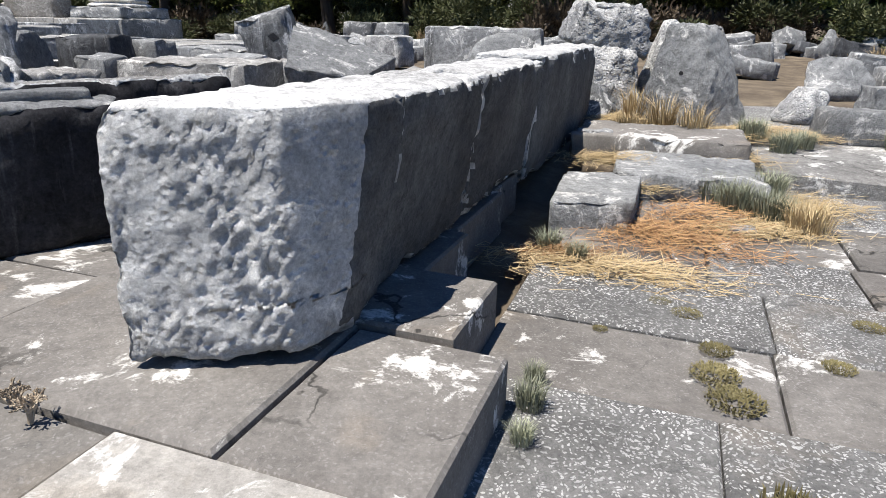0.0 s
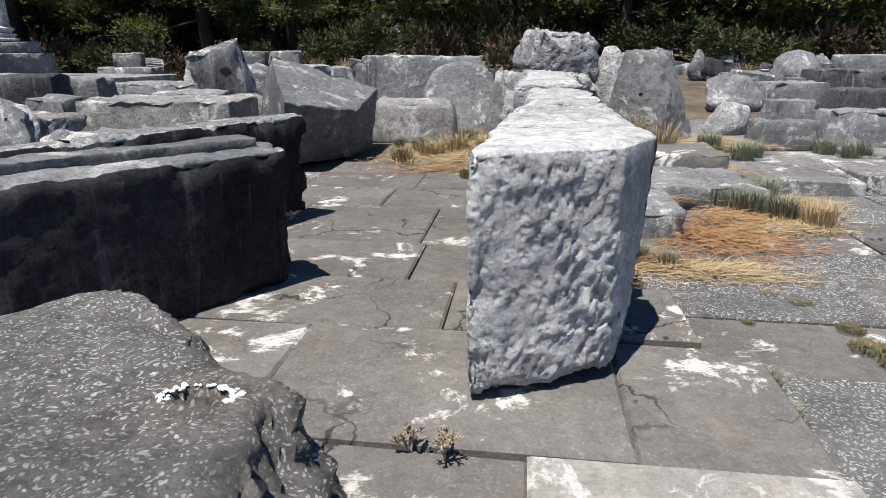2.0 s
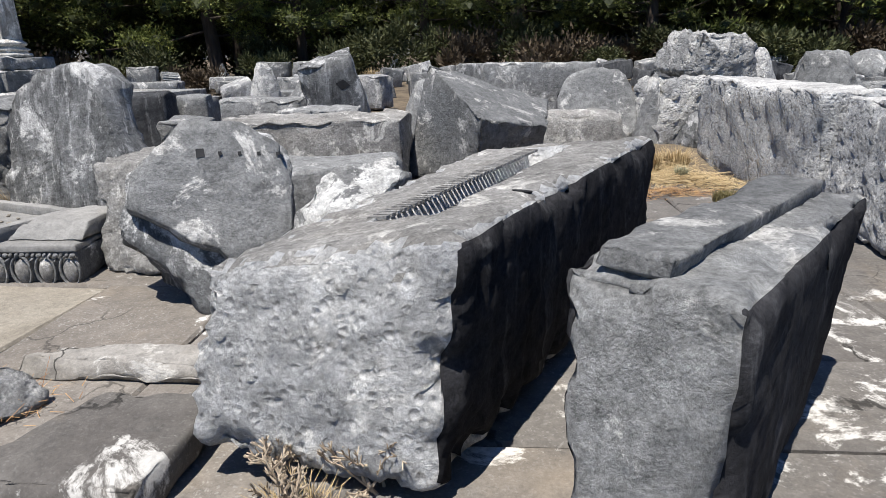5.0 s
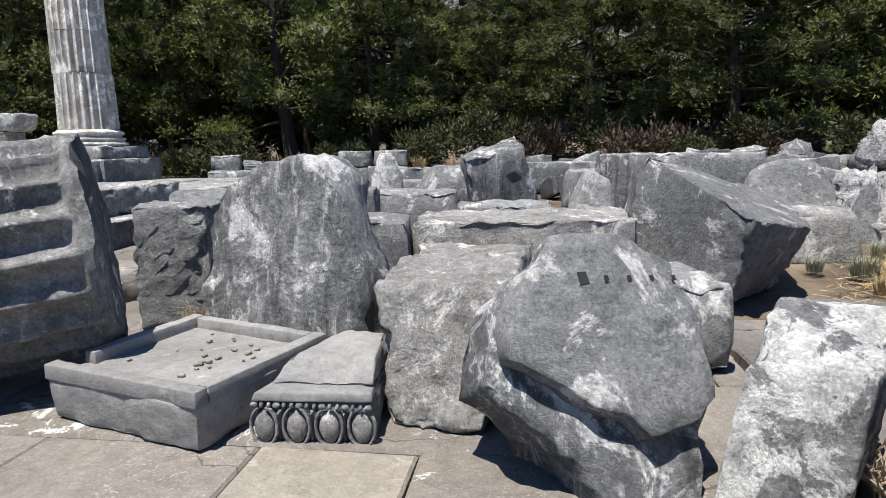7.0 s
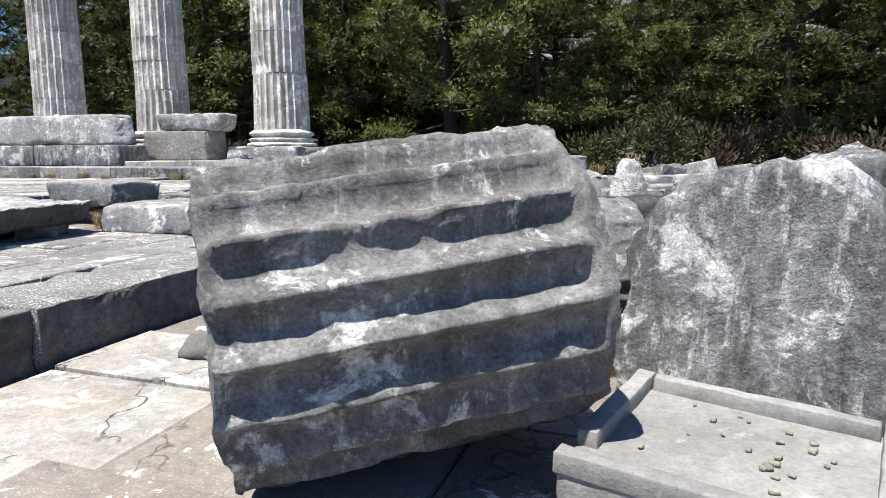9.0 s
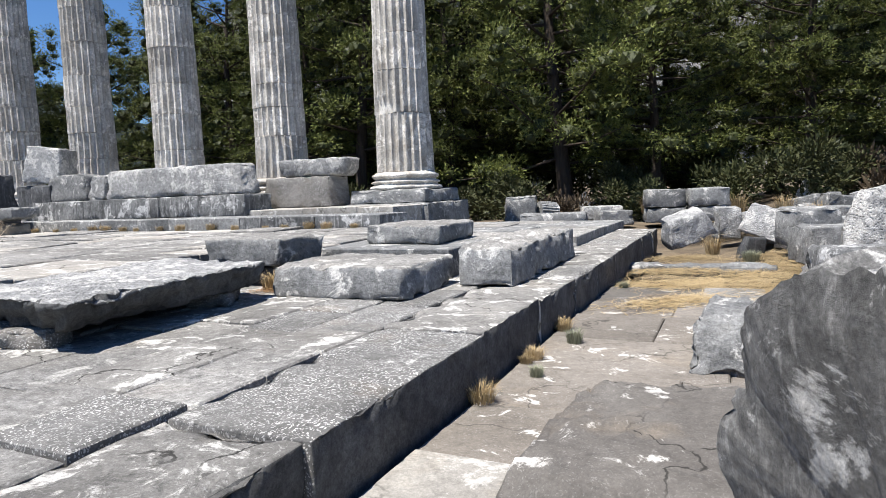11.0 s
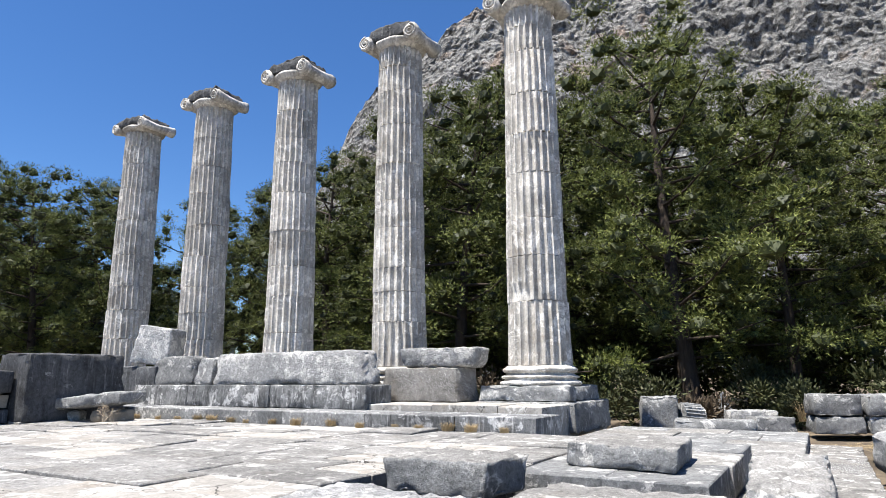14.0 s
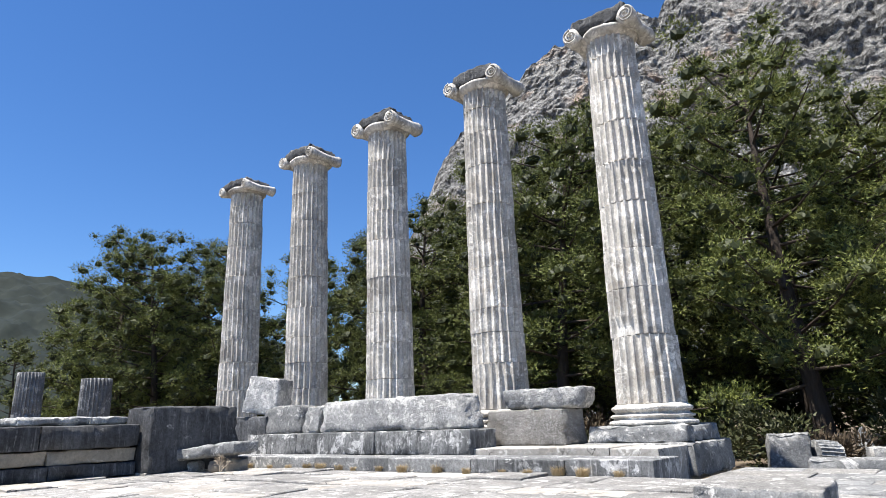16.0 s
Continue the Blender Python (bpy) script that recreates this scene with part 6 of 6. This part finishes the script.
field_stone(-0.02, 16.2, 1.7, 0.8, 0.0, 0.58, 22, M_GREY, "long grey block among rubble", 122.0)
field_stone(-0.19, 11.6, 1.1, 0.7, -0.05, 0.50, 22, M_GREY, "grey block among rubble", 123.0)
stone("layered_block", (flat4(-0.08, (-1.80, 5.25), (-0.80, 5.25), (-0.70, 6.3), (-1.72, 6.6)), flat4(0.24, (-1.78, 5.45), (-0.85, 5.7), (-0.72, 6.35), (-1.70, 6.65))),
      M_GREY, "pale block with a split layered flank", "stone block", "fallen temple blocks", r=0.04, rough=0.035, chip=0.09, step=0.05, seed=124.0)
stone("low_slab", (flat4(-0.08, (-2.42, 3.05), (-1.2, 2.95), (-1.05, 4.7), (-2.40, 4.5)), flat4(0.10, (-2.36, 3.15), (-1.25, 3.05), (-1.10, 4.6), (-2.30, 4.42))),
      M_PAVE, "broad low cracked slab beside the step", "stone slab", "fallen temple blocks", r=0.06, rough=0.02, chip=0.08, step=0.05, seed=125.0)
field_stone(-0.5, 7.5, 0.75, 0.6, -0.05, 0.58, 14, M_STREAK, "dark block spotted with white lichen", 126.0)
lump("boulder", -0.5, 8.95, -0.05, 0.75, 0.7, 0.4, M_PALE, "white rough boulder on straw", 23.0)
field_stone(-2.0, 11.0, 2.2, 0.4, -0.2, -0.02, 3, M_GREY, "low kerb stone across the straw", 127.0)
field_stone(-6.98, 17.8, 0.9, 0.7, 0.1, 0.98, 20, M_GREY, "grey squared block behind the terrace", 128.0)
lying_drum("fluted_drum", (-6.5, 17.9, 0.5), (-6.1, 18.2, 0.45), 0.34, 9.0, M_GREY, "fluted drum fragment behind the terrace", 0.04)
field_stone(-5.4, 15.4, 1.6, 0.8, 0.1, 0.60, 10, M_GREY, "low grey block behind the terrace", 129.0)
field_stone(-5.1, 19.5, 1.2, 0.7, 0.2, 0.6, 20, M_PALE, "pale block near the wood", 130.0)
lump("boulder", -5.9, 21.0, 0.2, 0.75, 0.7, 0.75, M_GREY, "pyramid-shaped grey stone near the wood", 24.0, peak=0.7)
field_stone(-4.6, 18.6, 1.0, 0.6, 0.1, 0.5, 30, M_GREY, "low grey block near the wood", 131.0)


# ---- plants ----
def tuft_mesh(seed, material, count, h, spread, droop=0.6, wide=0.004):
    rng = random.Random(seed)
    v, f = [], []
    for _ in range(count):
        a, r = rng.uniform(0, math.tau), spread * math.sqrt(rng.random()) * 0.5
        p = Vector((r * math.cos(a), r * math.sin(a), 0))
        lean = rng.uniform(0.1, droop)
        b = a + rng.gauss(0, 0.7)
        ln = h * rng.uniform(0.5, 1.1)
        side = Vector((-math.sin(b), math.cos(b), 0)) * wide
        mid = p + Vector((math.cos(b) * lean * ln * 0.35, math.sin(b) * lean * ln * 0.35, ln * 0.6))
        tip = p + Vector((math.cos(b) * lean * ln, math.sin(b) * lean * ln, ln * (1 - 0.35 * lean)))
        k = len(v)
        v.extend((p - side, p + side, mid + side * 0.8, mid - side * 0.8, tip))
        f.extend(((k, k + 1, k + 2, k + 3), (k + 3, k + 2, k + 4)))
    return mesh_of("blades", v, f, material, False)


def straw_mesh(seed, material, count, w, d, h=0.05, ln=0.22):
    rng = random.Random(seed)
    v, f = [], []
    for _ in range(count):
        p = Vector((rng.gauss(0, 0.24) * w, rng.gauss(0, 0.24) * d, 0))
        p.z = rng.uniform(0.0, h) * math.exp(-((p.x / w) ** 2 + (p.y / d) ** 2) * 5)
        b = rng.uniform(0, math.tau)
        l = ln * rng.uniform(0.4, 1.2)
        way = Vector((math.cos(b), math.sin(b), rng.gauss(0.05, 0.12))) * l
        side = Vector((-math.sin(b), math.cos(b), 0.3)) * 0.0026
        k = len(v)
        v.extend((p - side, p + side, p + way + side * 0.5, p + way - side * 0.5))
        f.append((k, k + 1, k + 2, k + 3))
    return mesh_of("stalks", v, f, material, False)


T_GREEN, T_GREEN2 = tuft_mesh(1, M_GRASS, 420, 0.34, 0.34, 0.7), tuft_mesh(2, M_GRASS, 300, 0.28, 0.24, 0.6)
T_STRAW, T_STRAW2 = tuft_mesh(3, M_STRAW, 320, 0.32, 0.36, 0.9), tuft_mesh(4, M_STRAW, 200, 0.42, 0.25, 0.7)
T_MOSS = tuft_mesh(5, M_MOSS, 620, 0.020, 0.22, 1.4, 0.004)
S_STRAW, S_RUST = straw_mesh(6, M_STRAW, 1700, 1.3, 0.8, 0.05, 0.17), straw_mesh(7, M_RUST, 1050, 1.2, 0.8, 0.06, 0.17)


def plant(name, me, x, y, z, s, label, category, group, rz=0.0, sz=None):
    ob = tagged(new(name, me), label, category, group)
    PLAN[0] = EAST_PLAN if x > -0.4 and y < 9 else WEST_PLAN
    set_down(ob, (x, y, z), rz)
    ob.scale = (s, s, sz or s)
    return ob


for x, y, z, s in ((6.70, 0.45, -0.2, 0.55), (6.72, 0.25, -0.2, 0.4), (6.68, 0.62, -0.2, 0.4), (6.45, 2.05, -0.2, 0.7), (6.62, 1.95, -0.2, 0.6), (7.5, 3.35, -0.18, 1.0), (7.72, 3.2, -0.18, 0.9),
                   (7.35, 3.6, -0.18, 0.9), (7.75, 3.75, -0.15, 0.9), (8.0, 5.2, -0.05, 0.9), (8.2, 5.5, -0.05, 0.8), (7.75, 5.6, 0.0, 1.0), (9.3, 5.6, -0.1, 1.1), (9.55, 5.2, -0.1, 1.0), (9.1, 5.9, -0.08, 0.9), (9.7, 7.6, -0.05, 1.0),
                   (4.6, 5.0, 0.02, 0.8), (4.3, 5.2, 0.02, 0.7), (5.05, 5.6, 0.05, 0.8), (5.2, 4.6, 0.0, 0.6), (-2.72, 5.9, -0.07, 0.7), (-2.75, 4.9, -0.07, 0.5), (-2.8, 8.9, -0.1, 0.6), (-0.9, 8.2, -0.1, 0.8), (0.4, 12.2, 0.1, 1.0),
                   (-1.3, 12.0, -0.1, 0.9), (-4.6, 4.5, 0.0, 0.4)):
    plant("grass_tuft", T_GREEN if s > 0.7 else T_GREEN2, x, y, z, s * 0.72, "grey-green grass tuft among the stones", "grass tuft", "grass tufts", x * 3)
for x, y, z, s in ((7.2, 5.3, 0.0, 0.9), (6.9, 5.6, 0.02, 1.0), (6.6, 5.4, 0.0, 0.8), (7.9, 3.0, -0.18, 0.7), (6.6, 6.0, 0.05, 1.0), (4.75, 4.7, 0.0, 0.7), (4.95, 5.0, 0.0, 0.8), (5.3, 5.2, 0.0, 0.7), (4.5, 4.4, 0.0, 0.6), (-5.75, 5.85, 0.3, 0.7), (-5.68, 5.95, 0.3, 0.6),
                   (0.12, 5.4, 0.0, 0.9), (0.28, 5.35, 0.0, 0.9), (-0.3, 3.6, -0.06, 0.7), (-0.05, 3.75, -0.06, 0.7), (-1.9, 13.0, -0.1, 0.9), (0.2, 17.5, 0.2, 1.2), (-3.9, 20.3, 0.3, 1.4), (-1.5, 20.0, 0.3, 1.4), (-0.4, 19.6, 0.3, 1.3), (9.9, 12.5, 0.1, 1.3), (11.0, 15.0, 0.2, 1.5),
                   (3.05, 0.05, -0.06, 0.5), (2.9, 1.2, -0.06, 0.5)):
    plant("straw_tuft", T_STRAW if s < 0.9 else T_STRAW2, x, y, z, s, "dry yellow grass tuft", "grass tuft", "dry grass tufts", x * 5)
for i in range(16):
    x = -16.5 + i * 0.6 + 0.2 * math.sin(i * 7)
    plant("straw_tuft", T_STRAW, x, 10.33 + 0.06 * math.sin(i * 3), 0.63, 0.42 + 0.12 * math.sin(i * 5), "dry grass along the foot of the step", "grass tuft", "dry grass by the step", i)
for x, y, s in ((7.08, 1.55, 0.6), (7.2, 1.45, 0.8), (7.31, 1.13, 0.8), (7.30, 0.92, 1.1), (7.36, 0.75, 1.2), (7.75, 1.15, 0.75), (7.95, 1.6, 0.8), (6.85, 1.15, 0.4)):
    plant("moss_cushion", T_MOSS, x, y, -0.205, s * 0.75, "flat olive-brown moss cushion in a paving joint", "moss", "moss cushions", x * 7)
for x, y, z, sx, sy, me, rz in ((6.75, 1.86, -0.2, 1.0, 0.55, S_STRAW, 0), (7.15, 2.5, -0.2, 0.9, 1.0, S_RUST, 0.3), (7.2, 2.95, -0.16, 0.8, 0.8, S_RUST, 1.0), (6.98, 2.55, -0.19, 0.5, 0.8, S_RUST, 0.7), (6.55, 1.98, -0.19, 0.5, 0.3, S_RUST, 0.4), (6.95, 3.6, -0.12, 0.7, 0.6, S_STRAW, 0.5), (7.3, 4.9, -0.05, 1.2, 1.0, S_STRAW, 2.0), (7.6, 6.0, 0.0, 1.2, 0.9, S_STRAW, 1.0), (5.3, 4.3, 0.0, 0.8, 0.9, S_STRAW, 2.2), (7.6, 2.9, -0.19, 0.7, 0.6, S_STRAW, 0.2), (7.9, 3.5, -0.17, 0.8, 0.9, S_STRAW, 0.8), (6.6, 4.1, -0.05, 0.7, 0.8, S_STRAW, 0.0), (7.0, 5.5, 0.02, 1.4, 1.3, S_STRAW, 0.4),
                                (6.6, 6.1, 0.06, 1.0, 1.0, S_STRAW, 0.9), (8.0, 5.9, 0.0, 0.9, 1.1, S_STRAW, 0.1), (4.9, 4.6, 0.0, 1.0, 1.2, S_STRAW, 0.6), (5.1, 5.3, 0.03, 0.9, 1.0, S_STRAW, 1.2), (4.9, 3.9, -0.02, 0.9, 0.6, S_RUST, 0.0), (2.95, 0.95, -0.06, 0.3, 0.9, S_RUST, 0.1),
                                (1.62, 0.62, -0.06, 0.5, 0.4, S_RUST, 0.2), (-2.2, 9.2, -0.1, 1.5, 1.6, S_STRAW, 0.2), (-2.1, 7.9, -0.07, 1.2, 1.0, S_STRAW, 0.7), (-1.2, 9.0, -0.1, 1.6, 1.4, S_STRAW, 1.1), (-2.3, 10.7, -0.1, 1.4, 1.5, S_STRAW, 0.5), (-0.7, 11.0, -0.1, 1.6, 1.4, S_STRAW, 2.0), (-1.8, 16.4, 0.1, 2.2, 2.0, S_STRAW, 0.3), (-1.4, 10.2, -0.12, 1.6, 1.3, S_STRAW, 0.9), (-2.3, 12.2, -0.1, 1.2, 1.4, S_STRAW, 0.4), (-0.9, 12.6, -0.1, 1.6, 1.3, S_STRAW, 1.3), (-5.7, 5.8, 0.295, 0.4, 0.3, S_RUST, 0.5), (-6.6, 3.35, 0.295, 0.8, 0.5, S_RUST, 0.3)):
    ob = tagged(new("straw_litter", me), "loose dry straw lying on the ground", "straw", kind="stuff")
    PLAN[0] = EAST_PLAN if x > -0.4 and y < 9 else WEST_PLAN
    set_down(ob, (x, y, z), rz)
    ob.scale = (sx, sy, 1.0)


def thistle(x, y, z, h, seed, material=None):
    """A dead branching thistle."""
    rng = random.Random(seed)
    v, f = [], []

    def twig(p, q, r):
        axis = (q - p).normalized()
        s = axis.orthogonal().normalized()
        o = axis.cross(s)
        k = len(v)
        for c, rr in ((p, r), (q, r * 0.6)):
            for i in range(4):
                a = math.tau * i / 4
                v.append(c + s * rr * math.cos(a) + o * rr * math.sin(a))
        for i in range(4):
            f.append((k + i, k + (i + 1) % 4, k + 4 + (i + 1) % 4, k + 4 + i))

    def grow(p, way, ln, depth):
        q = p + way * ln
        twig(p, q, 0.006 * (0.7 ** (4 - depth)) + 0.0012)
        if depth:
            for _ in range(3):
                w = (way + Vector((rng.gauss(0, 0.55), rng.gauss(0, 0.55), rng.gauss(0.1, 0.35)))).normalized()
                grow(q, w, ln * rng.uniform(0.5, 0.8), depth - 1)

    PLAN[0] = EAST_PLAN if x > -0.4 and y < 9 else WEST_PLAN
    for _ in range(3):
        grow(Vector((x, y, z)), Vector((rng.gauss(0, 0.35), rng.gauss(0, 0.35), 1)).normalized(), h * 0.36, 4)
    thing("dead_thistle", v, f, material or M_TWIG, "dry branching thistle skeleton", "dead plant", "dead thistles", smooth=False)


for x, y, s in [(-2.94, 6.36, 0.42), (-2.90, 5.33, 0.36), (-2.93, 4.3, 0.45), (-2.91, 6.28, 0.3), (-2.92, 5.2, 0.25)]:
    plant("weed", T_STRAW, x, y, -0.065, s, "small drooping dry weed at the foot of the step", "weed", "weeds by the step", x * 4)
plant("weed", T_MOSS, 7.46, 0.11, -0.205, 1.0, "dry olive rosette plant on the paving", "weed", "weeds by the path", 1.0, 6.0)
plant("weed", T_MOSS, 5.27, 3.6, 0.0, 1.0, "pale dry rosette plant on the paving", "weed", "weeds by the path", 2.0, 5.0)
for k in range(5):
    thistle(3.05 + 0.07 * math.cos(k * 2.1), 1.55 + 0.07 * math.sin(k * 1.7), -0.06, 0.2 + 0.02 * k, 20 + k)
thistle(-6.75, 3.15, 0.29, 0.42, 1)
thistle(-6.3, 3.25, 0.29, 0.24, 2)
thistle(-7.0, 3.05, 0.29, 0.36, 31)
thistle(-6.55, 2.95, 0.29, 0.3, 32)
thistle(5.55, -0.42, 0.0, 0.10, 3)
thistle(5.45, -0.38, 0.0, 0.08, 4)
thistle(3.25, 0.2, -0.06, 0.28, 5)
thistle(3.05, 0.1, -0.06, 0.25, 6)
thistle(2.95, 0.25, -0.06, 0.22, 7)
thistle(-15.6, 9.0, 0.63, 0.4, 8)
thistle(-0.35, 3.7, -0.06, 0.4, 9)
